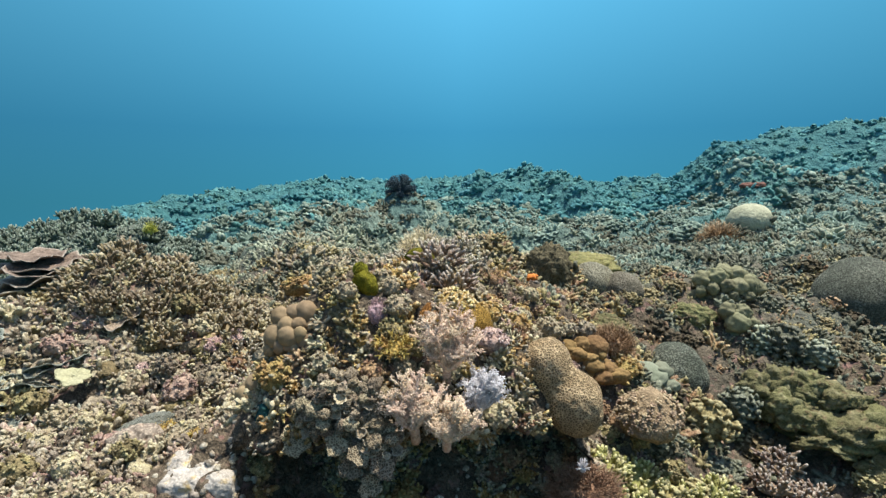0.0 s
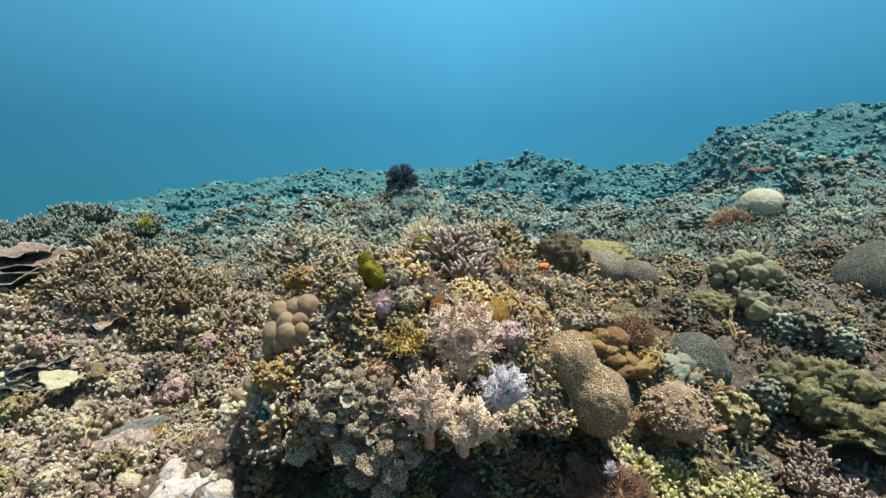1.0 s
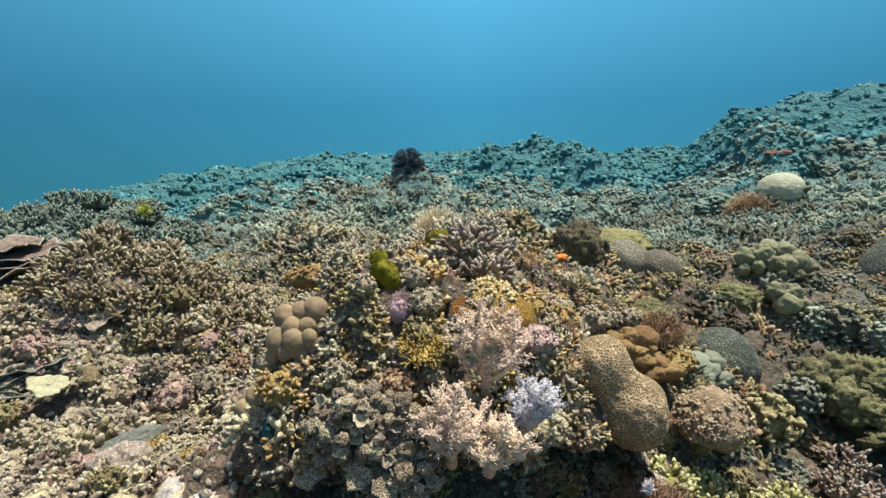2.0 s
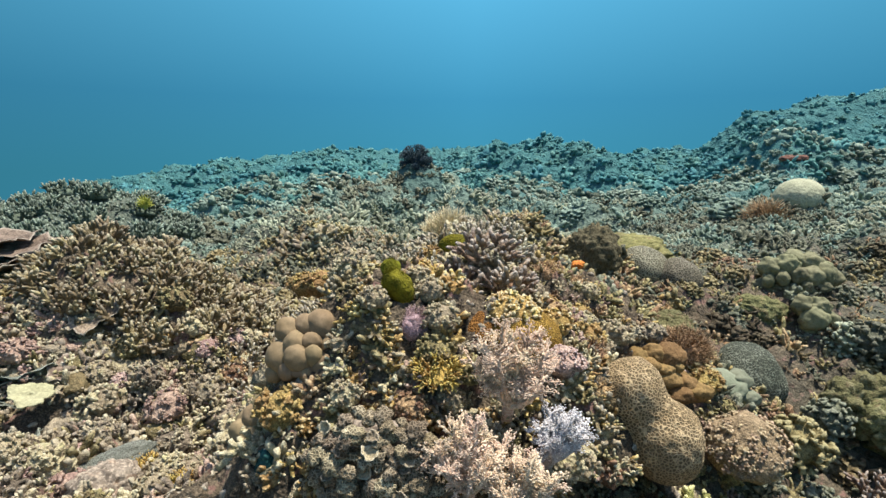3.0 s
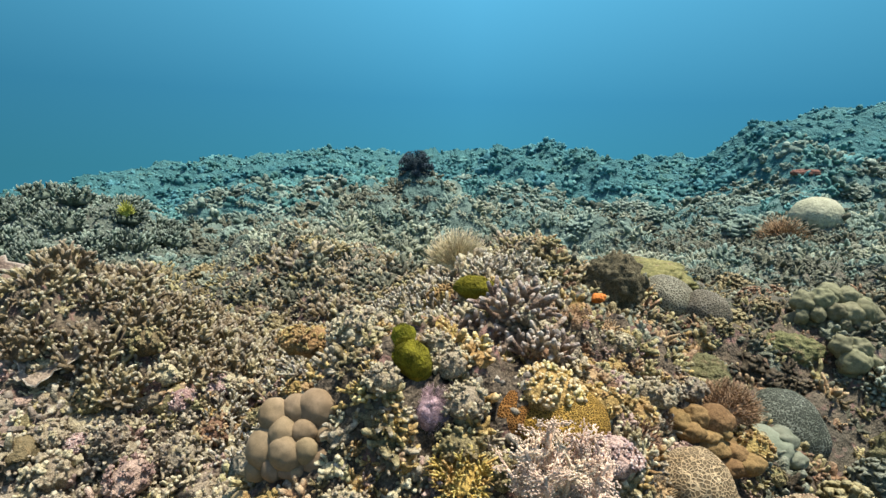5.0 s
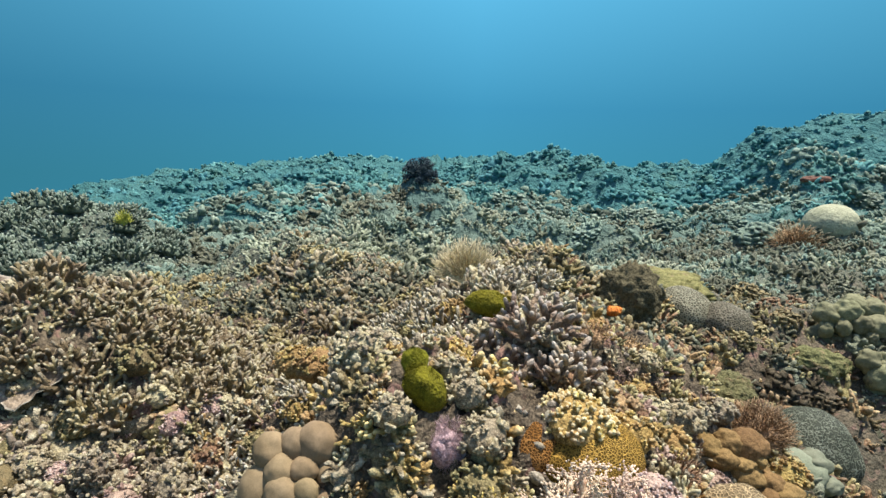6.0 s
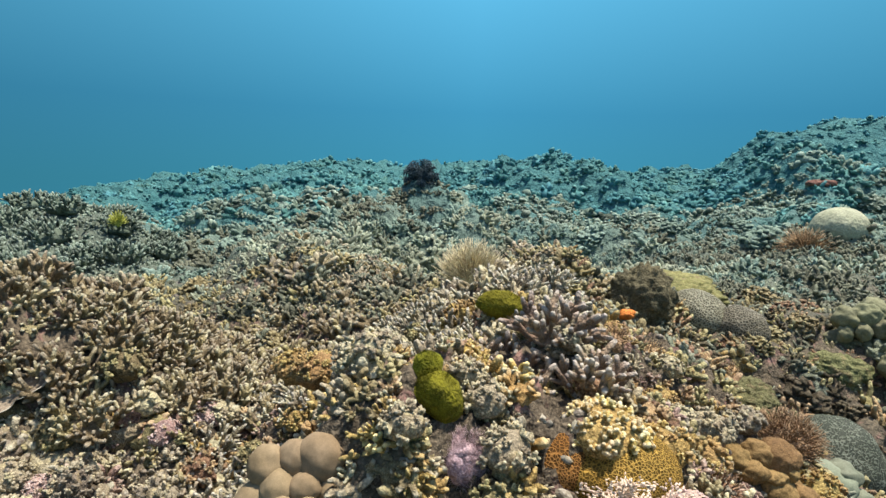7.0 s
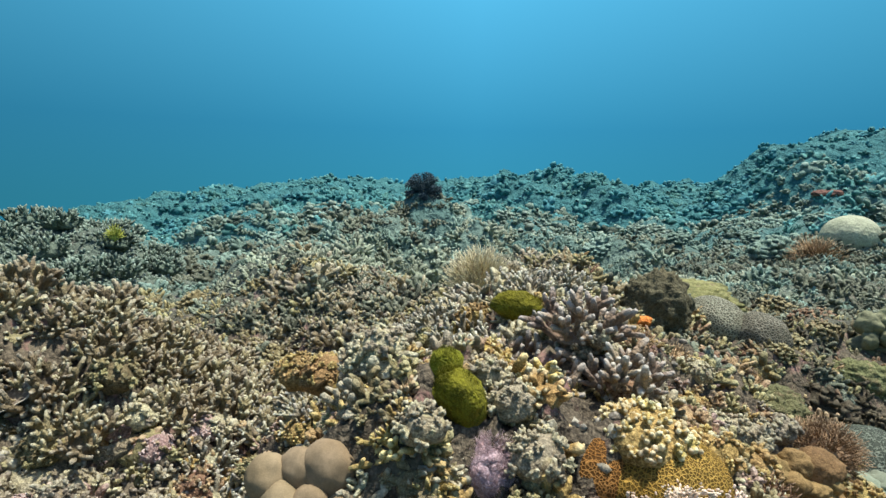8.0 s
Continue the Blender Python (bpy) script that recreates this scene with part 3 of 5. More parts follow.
# ---- kinds of coral ----
def finger_mesh(name, material, length=0.07, r=0.0085, forks=3, seed=0, knobs=False, k=3, sides=6):
    """One branch: a finger that forks into blunt tips."""
    rng = random.Random(seed)
    g = Geo()

    def grow(p, d, l, rad, depth, t0):
        bend = Vector((rng.uniform(-1, 1), rng.uniform(-1, 1), rng.uniform(0.1, 0.8))) * 0.25
        pts, q = [], Vector(p)
        for i in range(k + 1):
            pts.append(q[:])
            d = (d + bend / k).normalized()
            q = q + d * l / k
        rr = [rad * (1.08 - 0.2 * i / k) * rng.uniform(0.9, 1.12) for i in range(k + 1)]
        rr[-1] *= 0.72
        g.tube(pts, rr, sides - 1 if depth == 0 else sides, t0, 1.0 if depth == 0 else 0.7)
        if depth:
            for j in range(forks):
                s = rng.uniform(0.3, 0.85)
                base = Vector(pts[int(s * k)])
                a = j * 2 * math.pi / forks + rng.uniform(-0.6, 0.6)
                side = Vector((math.cos(a), math.sin(a), rng.uniform(0.4, 1.1))).normalized()
                grow(base, (d * 0.5 + side).normalized(), l * rng.uniform(0.45, 0.7), rad * 0.86, depth - 1, 0.35)

    grow((0, 0, -0.01), Vector((0, 0, 1)), length, r, 1, 0.0)
    if knobs:
        for v in g.v:
            v += 0.0022 * grain3(v * 130, 3)[:, None]
    return g.mesh(name, material)


FOOT = {}


def foot_mesh(material, kind=0):
    key = (material.name, kind)
    if key not in FOOT:
        g = Geo()
        lump(g, (0, 0, 0), (1, 1, 0.72), 3, 0.22, 2.2, 11 + kind)
        FOOT[key] = g.mesh("base", material)
    return FOOT[key]


def branching_coral(m, radius, branches, material, count=18, size=1.0, label="", category="coral", group="", seed=0, low=0.05, name="branching_coral", rise=0.75):
    """A colony: a rounded foot that carries many forked fingers."""
    rng = random.Random(seed)
    top = new(name)
    top.matrix_world = m
    tagged(top, label, category, group)
    part("base", foot_mesh(material, seed % 3), top, Matrix.Diagonal((radius * 0.6, radius * 0.6, radius * 0.4, 1)))
    for d in dome_points(count, low, 0.15, rng):
        p = Vector((d.x * radius * 0.7, d.y * radius * 0.7, d.z * radius * 0.3))
        way = (d + Vector((0, 0, rise))).normalized()
        s = size * rng.uniform(0.75, 1.2)
        part("branch", rng.choice(branches), top, Matrix.Translation(p) @ turn_to(way) @ pose(0, 0, 0, 0, 0, rng.uniform(0, 360)) @ Matrix.Diagonal((s, s, s, 1)))
    return top


def knob_mesh(name, material, seed=0):
    """One knob of a coral head: a stalk whose skin swells into five to seven blunt tips, height about 1."""
    rng = random.Random(seed)
    v, f = ball(3)
    c = np.array([d[:] for d in dome_points(5 + seed % 3, 0.05, 0.3, rng)])
    reach = np.array([rng.uniform(0.42, 0.6) for _ in c])
    tall = np.array([rng.uniform(0.4, 0.62) for _ in c])
    away = np.arccos(np.clip(v @ c.T, -1, 1)) / reach
    out = (np.sqrt(np.clip(1 - away ** 2, 0, 1)) * tall).max(axis=1)
    k = 0.36 + out + 0.05 * grain3(v * 3 + seed, seed)
    return Geo().add(v * k[:, None] * np.array((0.62, 0.62, 0.75)) + np.array((0, 0, 0.22)), f, np.clip(out / 0.5, 0, 1)).mesh(name, material)


def knobby_coral(m, radius, tone, count, seed, label, tall=1.0, group=""):
    """A coral head: a rounded foot set with knobs, each knob a part."""
    rng = random.Random(seed)
    top = new("knobby_coral")
    top.matrix_world = m
    tagged(top, label, "coral", group)
    part("base", foot_mesh(M[tone], seed % 3), top, Matrix.Diagonal((radius * 0.72, radius * 0.72, radius * 0.75, 1)))
    size = radius * 1.9 / math.sqrt(count) * rng.uniform(0.85, 1.1)
    for d in dome_points(count, -0.05, 0.18, rng):
        p = Vector((d.x * radius * 0.72, d.y * radius * 0.72, d.z * radius * 0.5))
        way = (d + Vector((rng.uniform(-0.3, 0.3), rng.uniform(-0.3, 0.3), 0.35))).normalized()
        s = size * rng.uniform(0.75, 1.2)
        part("knob", rng.choice(KNOBS[tone]), top, Matrix.Translation(p) @ turn_to(way) @ pose(0, 0, 0, 0, 0, rng.uniform(0, 360)) @ Matrix.Diagonal((s, s, s * tall, 1)))
    return top


def head_geo(sub, cells, depth, seed):
    """A rounded coral head whose skin swells into many low knobs; one closed skin, radius about 1."""
    rng = random.Random(seed)
    v, f = ball(sub)
    c = np.array([d[:] for d in dome_points(cells, -0.5, 0.2, rng)])
    near = (v @ c.T).max(axis=1)
    reach = math.sqrt(4.2 / cells)
    swell_out = np.sqrt(np.clip(1 - (np.arccos(np.clip(near, -1, 1)) / reach) ** 2, 0, 1))
    k = 0.8 + depth * swell_out + 0.2 * grain3(v * 1.5 + seed, seed) + 0.1 * grain3(v * 4 + seed, seed) + 0.06 * grain3(v * 10 + seed, seed)
    return Geo().add(v * k[:, None], f, swell_out * 0.8)


def lumpy_mesh(name, material, seed=0, n=9):
    return head_geo(4, n, 0.3, seed).mesh(name, material)


def cluster_geo(seed, n, fat, tall):
    """A low-cost head of stubs, radius about 1."""
    rng = random.Random(seed)
    g = Geo()
    lump(g, (0, 0, 0), (0.75, 0.75, 0.55), 1, 0.25, 2.0, seed, 0.0)
    for d in dome_points(n, 0.0, 0.25, rng):
        foot = d * 0.5
        way = (d + Vector((rng.uniform(-0.4, 0.4), rng.uniform(-0.4, 0.4), rng.uniform(0, 0.5)))).normalized()
        l, r = tall * rng.uniform(0.6, 1.3), fat * rng.uniform(0.7, 1.2)
        side = Vector((rng.uniform(-1, 1), rng.uniform(-1, 1), rng.uniform(-0.3, 1))) * l * 0.35
        g.tube([foot[:], (foot + way * l * 0.6)[:], (foot + way * l + side)[:]], [r * 0.8, r * rng.uniform(0.85, 1.15), r * rng.uniform(0.45, 0.8)], 4, 0.1, 1.0, rng.uniform(0, 2))
    for v in g.v:
        v += 0.07 * np.stack([grain3(v * 5.1, seed), grain3(v * 5.1, seed + 1), grain3(v * 5.1, seed + 2)], 1)
    return g


def sprig_geo(seed):
    """A few forked fingers, radius about 1."""
    rng = random.Random(seed + 70)
    g = Geo()
    for d in dome_points(4, 0.2, 0.3, rng):
        e = d * 0.9
        g.tube([(d * -0.1)[:], (e * 0.5)[:], e[:]], [0.17, 0.16, 0.11], 5, 0.0, 1.0)
        for k in range(2):
            q = (d + Vector((rng.uniform(-1, 1), rng.uniform(-1, 1), rng.uniform(0, 0.8))) * 0.9).normalized()
            b = e * rng.uniform(0.4, 0.7)
            g.tube([b[:], (b + q * 0.28)[:], (b + q * 0.5)[:]], [0.13, 0.13, 0.09], 5, 0.3, 1.0)
    return g


def spiky_geo(seed, n, fat=0.13):
    """An open tuft of short twigs at the least cost, radius about 1."""
    rng = random.Random(seed + 300)
    g = Geo()
    for d in dome_points(n, 0.05, 0.3, rng):
        p = Vector((rng.uniform(-0.5, 0.5), rng.uniform(-0.5, 0.5), -0.1)) + d * 0.2
        q = p + (d + Vector((rng.uniform(-0.4, 0.4), rng.uniform(-0.4, 0.4), 0.3))) * rng.uniform(0.38, 0.66)
        r = fat * rng.uniform(0.8, 1.3)
        g.tube([p[:], q[:]], [r * 1.1, r * 0.75], 3, 0.0, 1.0, rng.uniform(0, 2))
    return g


def bush_geo(seed, n, fat=0.12, tall=0.5, knobs=0.3):
    """A low bush: a knobby foot bristling with short twigs at little cost, radius about 1."""
    rng = random.Random(seed + 500)
    g = Geo()
    lump(g, (0, 0, 0), (0.75, 0.75, 0.52), 1, knobs, 2.6, seed, 0.15)
    for d in dome_points(n, 0.0, 0.3, rng):
        foot = Vector((d.x * 0.6, d.y * 0.6, d.z * 0.4)) * rng.uniform(0.7, 1.1)
        way = (d + Vector((rng.uniform(-0.5, 0.5), rng.uniform(-0.5, 0.5), rng.uniform(0, 0.8)))).normalized()
        r = fat * rng.uniform(0.7, 1.3)
        g.tube([foot[:], (foot + way * tall * rng.uniform(0.4, 1.1))[:]], [r * 1.15, r * 0.8], 3, 0.1, 1.0, rng.uniform(0, 2))
    return g


def cauliflower_mesh(name, material, seed, tall=0.3, full=2, rings=((1.05, 0.5, 0.55), (1.3, 0.8, 0.9), (0.75, 1.0, 1.0))):
    """A round head packed with short blunt stubs that grow out of one skin, radius about 1."""
    rng = random.Random(seed)
    v, f = ball(3)
    k = 0.72 + 0.14 * grain3(v * 1.7 + seed, seed)
    v = (v * k[:, None] * np.array((1, 1, 0.85))).tolist()
    t, used, out, order = [0.0] * len(v), {}, [], list(f)
    rng.shuffle(order)
    for q in order:
        c = Vector([sum(v[i][j] for i in q) / 3 for j in range(3)])
        if c.z < -0.35 or max(used.get(i, 0) for i in q) >= full:
            out.append(q)
            continue
        for i in q:
            used[i] = used.get(i, 0) + 1
        way = (c.normalized() + Vector((rng.uniform(-0.45, 0.45), rng.uniform(-0.45, 0.45), rng.uniform(0, 0.4)))).normalized()
        l, low = tall * rng.uniform(0.6, 1.3), q
        for wide, up, tip in rings:
            ring = []
            for i in q:
                p = c + way * l * up + (Vector(v[i]) - c) * wide * rng.uniform(0.8, 1.2)
                ring.append(len(v))
                v.append(p[:])
                t.append(tip)
            out += [(low[i], low[(i + 1) % 3], ring[(i + 1) % 3], ring[i]) for i in range(3)]
            low = ring
        out.append(tuple(low))
    return Geo().add(v, out, t).mesh(name, material)


def joined_domes(name, material, balls, blend, sub=6, rough=0.0, seed=0):
    """Round domes grown together into one smooth skin. balls: (x, y, z, radius)."""
    u, f = ball(sub)
    b = np.array(balls)
    c = b[:, :3].mean(axis=0)
    lo, hi = np.zeros(len(u)), np.full(len(u), 1.0)
    for _ in range(22):
        mid = (lo + hi) / 2
        p = c + u * mid[:, None]
        d = np.linalg.norm(p[:, None, :] - b[None, :, :3], axis=2) - b[None, :, 3]
        s = -blend * np.log(np.exp(-d / blend).sum(axis=1))
        lo, hi = np.where(s < 0, mid, lo), np.where(s < 0, hi, mid)
    k = lo * (1 + rough * grain3(u * 2.5 + seed, seed) + rough * 0.5 * grain3(u * 7 + seed, seed))
    return Geo().add(c + u * k[:, None], f).mesh(name, material)


def packed(geo):
    """A shape ready to be set many times into one mesh."""
    return (np.vstack(geo.v), np.concatenate(geo.t), np.concatenate([np.array(q) for q in geo.f]), np.array([len(q) for q in geo.f]))


class Pile:
    """Many small shapes joined into one mesh."""

    def __init__(self):
        self.v, self.t, self.l, self.c, self.o, self.m, self.n = [], [], [], [], [], [], 0

    def add(self, shape, m, own, slot):
        v, t, l, c = shape
        a = np.array(m)
        self.v.append(v @ a[:3, :3].T + a[:3, 3])
        self.t.append(t)
        self.l.append(l + self.n)
        self.c.append(c)
        self.o.append(np.full(len(v), own))
        self.m.append(np.full(len(c), slot))
        self.n += len(v)

    def mesh(self, name, mats):
        v, l, c = np.vstack(self.v), np.concatenate(self.l), np.concatenate(self.c)
        me = bpy.data.meshes.new(name)
        me.vertices.add(len(v))
        me.vertices.foreach_set("co", v.ravel())
        me.loops.add(len(l))
        me.loops.foreach_set("vertex_index", l.astype(np.int32))
        me.polygons.add(len(c))
        me.polygons.foreach_set("loop_start", np.concatenate([[0], np.cumsum(c)[:-1]]).astype(np.int32))
        me.polygons.foreach_set("use_smooth", np.ones(len(c), bool))
        for ma in mats:
            me.materials.append(ma)
        me.polygons.foreach_set("material_index", np.concatenate(self.m).astype(np.int32))
        me.update(calc_edges=True)
        me.attributes.new("tip", "FLOAT", "POINT").data.foreach_set("value", np.concatenate(self.t))
        me.attributes.new("own", "FLOAT", "POINT").data.foreach_set("value", np.concatenate(self.o))
        me.validate()
        return me


def places(n, x0, x1, y0, y1, gap, keep):
    """Spots on the ground's true surface, steep faces too, that keep their distance: (place, normal)."""
    p = SHEET["p"]
    a, b, c, d = p[:-1, :-1], p[:-1, 1:], p[1:, 1:], p[1:, :-1]
    mid = ((a + b + c + d) / 4).reshape(-1, 3)
    nor = np.cross(c - a, d - b).reshape(-1, 3)
    area = np.linalg.norm(nor, axis=1)
    inside = np.nonzero((mid[:, 0] > x0) & (mid[:, 0] < x1) & (mid[:, 1] > y0) & (mid[:, 1] < y1))[0]
    w = np.cumsum(area[inside])
    out, grid = [], {}
    for _ in range(n * 12):
        if len(out) >= n:
            break
        k = inside[min(np.searchsorted(w, rng.random() * w[-1]), len(inside) - 1)]
        q = mid[k]
        cell = tuple(np.floor(q / gap).astype(int))
        if not keep(q[0], q[1]) or (-0.6 < q[0] < 0.7 and q[1] < 1.9 and q[2] < 0.33):
            continue
        if any(((o - q) ** 2).sum() < gap * gap for i in (-1, 0, 1) for j in (-1, 0, 1) for h in (-1, 0, 1) for o in grid.get((cell[0] + i, cell[1] + j, cell[2] + h), ())):
            continue
        grid.setdefault(cell, []).append(q)
        out.append((q, nor[k] / area[k]))
    return out


def rooted(p, n, lean, sink):
    """Where a colony grows on a spot: between upright and square to the rock."""
    d = (Vector((0, 0, 1)) * (1 - lean) + Vector(n) * lean).normalized()
    return Matrix.Translation(Vector(p) - d * sink) @ turn_to(d) @ pose(0, 0, 0, 0, 0, rng.uniform(0, 360))


def plate_mesh(name, material, seed=0, wave=0.12, cup=0.25, fan=2 * math.pi, thick=0.035, rings=7, steps=36, hole=0.06):
    """A thin wavy plate of radius 1 with a lobed rim; it has a real thickness."""
    rng = random.Random(seed)
    ph = [rng.uniform(0, 6.3) for _ in range(4)]
    full = fan > 6.28
    k = steps if full else steps + 1
    top = []
    for i in range(rings):
        q = i / (rings - 1)
        for j in range(k):
            a = fan * j / steps
            edge = 1 + 0.13 * math.sin(3 * a + ph[0]) + 0.08 * math.sin(7 * a + ph[1]) + 0.05 * math.sin(13 * a + ph[2])
            r = (hole + (1 - hole) * q) * (1 + (edge - 1) * q)
            z = cup * q * q + wave * q * q * (math.sin(5 * a + ph[3]) + 0.6 * math.sin(11 * a + ph[1]))
            top.append((r * math.cos(a), r * math.sin(a), z))
    top = np.array(top)
    low = top - np.array((0, 0, thick))
    low[: k, 2] -= 0.25
    n = len(top)
    f = []
    for i in range(rings - 1):
        for j in range(k if full else k - 1):
            a, b = i * k + j, i * k + (j + 1) % k
            c, d = b + k, a + k
            f += [(a, b, c, d), (n + d, n + c, n + b, n + a)]
    for j in range(k if full else k - 1):
        a, b = (rings - 1) * k + j, (rings - 1) * k + (j + 1) % k
        f.append((a, b, n + b, n + a))
        f.append((j, n + j, n + (j + 1) % k, (j + 1) % k))
    t = np.repeat(np.linspace(0, 1, rings) ** 4, k)
    g = Geo().add(np.vstack([top, low]), f, np.concatenate([t, t]))
    return g.mesh(name, material)


def tuft_mesh(name, material, n=160, length=0.9, r=0.03, seed=0, curl=0.5, low=-0.05, core=0.45, segs=3, sides=3):
    """A bush of many thin soft threads, radius about 1."""
    rng = random.Random(seed)
    g = Geo()
    lump(g, (0, 0, 0), (core, core, core * 0.8), 2, 0.25, 2.0, seed, 0.0)
    for d in dome_points(n, low, 0.25, rng):
        p, q, pts = d * core * 0.8, d.copy(), []
        l = length * rng.uniform(0.6, 1.1) * (1 - core * 0.5)
        for i in range(segs + 1):
            pts.append(p[:])
            q = (q + Vector((rng.uniform(-1, 1), rng.uniform(-1, 1), rng.uniform(-0.6, 1))) * curl * 0.5).normalized()
            p = p + q * l / segs
        g.tube(pts, [r * (1 - 0.65 * i / segs) for i in range(segs + 1)], sides, 0.0, 1.0)
    return g.mesh(name, material)


def put(name, mesh, m, label, category="coral", group=""):
    ob = new(name, mesh)
    ob.matrix_world = m
    return tagged(ob, label, category, group)


def lobed_coral(x, y, z, lobes, material, label, group="", name="lobed_coral", rough=0.2, scale=1.0, relief=0.0):
    """A massive coral whose rounded lobes stand apart: each lobe is a part. lobes: (dx, dy, dz, radius, height)."""
    top = new(name)
    top.location = (x, y, z)
    tagged(top, label, "coral", group)
    lobes = [[v * scale for v in lobe] for lobe in lobes]
    part("base", foot_mesh(material), top, Matrix.Translation((0, 0.02, -0.05)) @ Matrix.Diagonal((max(abs(l[0]) for l in lobes) + 0.02, max(abs(l[1]) for l in lobes) + 0.03, 0.09, 1)))
    for i, (dx, dy, dz, r, h) in enumerate(lobes):
        g = Geo()
        lump(g, (0, 0, 0), (r * (1 + 0.18 * math.sin(i * 5)), r, h), 4, rough, 1.3 if rough < 0.1 else 2.0, i + 40)
        if relief:
            u = ball(4)[0]
            g.v[0] = g.v[0] * (1 + relief * (np.abs(grain3(u * 5 + i, i)) * 2 - 0.6 + 0.6 * grain3(u * 11 + i, i + 2)))[:, None]
            g.t[0] = np.clip(0.5 + grain3(u * 5 + i, i), 0, 1)
        part("lobe", g.mesh("lobe", material), top, Matrix.Translation((dx, dy, dz)) @ pose(0, 0, 0, 16 * math.sin(i * 3), 16 * math.cos(i * 2), i * 40) @ Matrix.Scale(1 + 0.28 * math.sin(i * 7.3), 4))
    return top


def brain_coral(m, size, material, label, seed=0, sub=5, rough=0.1, name="brain_coral", relief=0.0):
    g = Geo()
    lump(g, (0, 0, 0), size, sub, rough, 1.1, seed)
    if relief:
        u = ball(sub)[0]
        k = relief * (np.abs(grain3(u * 6 + seed, seed)) * 2 - 0.5 + 0.6 * grain3(u * 14 + seed, seed))
        g.v[0] = g.v[0] * (1 + k[:, None])
    return put(name, g.mesh(name, material), m, label)


# ---- meshes that many colonies share ----
FINGERS = [finger_mesh("branch", M["finger"], 0.075, 0.0092, 4, s, True, sides=5) for s in range(6)]
FINGERS_PALE = [finger_mesh("branch", M["finger_pale"], 0.064, 0.0068, 3, s + 10, sides=5) for s in range(5)]
FINGERS_GREEN = [finger_mesh("branch", M["finger_green"], 0.055, 0.009, 3, s + 20) for s in range(4)]
FINGERS_MAUVE = [finger_mesh("branch", M["finger_mauve"], 0.105, 0.0125, 5, s + 30, True, 4, 6) for s in range(5)]
FINGERS_SEA = [finger_mesh("branch", M["mound"], 0.085, 0.0115, 4, s + 50, k=2, sides=4) for s in range(3)]

TONES = ("brown", "olive", "cream", "grey", "rose", "ochre", "sage", "umber", "sea", "slate", "finger", "pale_sage", "moor", "mound", "gold")
KNOBS = {tone: [knob_mesh("knob", M[tone], seed=s) for s in range(4)] for tone in TONES[:8] + ("moor", "gold", "stub", "butter", "pinkish")}
CAULI = {tone: [cauliflower_mesh("cauliflower_coral", M[tone], s + 7, (0.3, 0.24, 0.38)[s]) for s in range(3)] for tone in ("umber", "moor", "brown", "olive", "pale_sage")}
FAR_CAULI = {tone: [cauliflower_mesh("cauliflower_coral", M[tone], s + 17, 0.24, 2, ((1.2, 0.6, 0.7), (0.8, 1.0, 1.0))) for s in range(3)] for tone in ("umber", "moor", "olive", "sage", "pale_sage", "sea", "slate", "mound")}
TURF = [tuft_mesh("turf_tuft", M["rust"], 110, 0.9, 0.04, s, 1.3, -0.1, 0.8, 2) for s in (1, 2)]
LEAVES = [plate_mesh("plate_coral", M["leaf"], 3), plate_mesh("plate_coral", M["leaf_green"], 4, 0.1, 0.3)]
WORDS = {"brown": "brown", "olive": "olive", "cream": "cream-coloured", "grey": "grey", "rose": "dusty rose", "ochre": "ochre yellow",
         "sage": "sage green", "umber": "dark umber", "finger": "tan", "sea": "sea green", "slate": "blue-green", "pale_sage": "pale grey-green", "moor": "grey-green", "mound": "dark sage", "gold": "golden brown"}


# ---- the knoll in the middle: its named corals ----
SLOPE_PINKS = ((-1.27, 2.02, 0.06), (-1.02, 2.66, 0.075), (-1.1, 2.54, 0.065), (-0.98, 2.52, 0.06), (-1.3, 2.3, 0.045))
SLOPE_GOLDS = ((-1.05, 1.99), (-0.88, 1.86))
GOLD_TWIGS = [finger_mesh("branch", M["yellow"], 0.038, 0.0030, 5, s + 80) for s in range(4)]


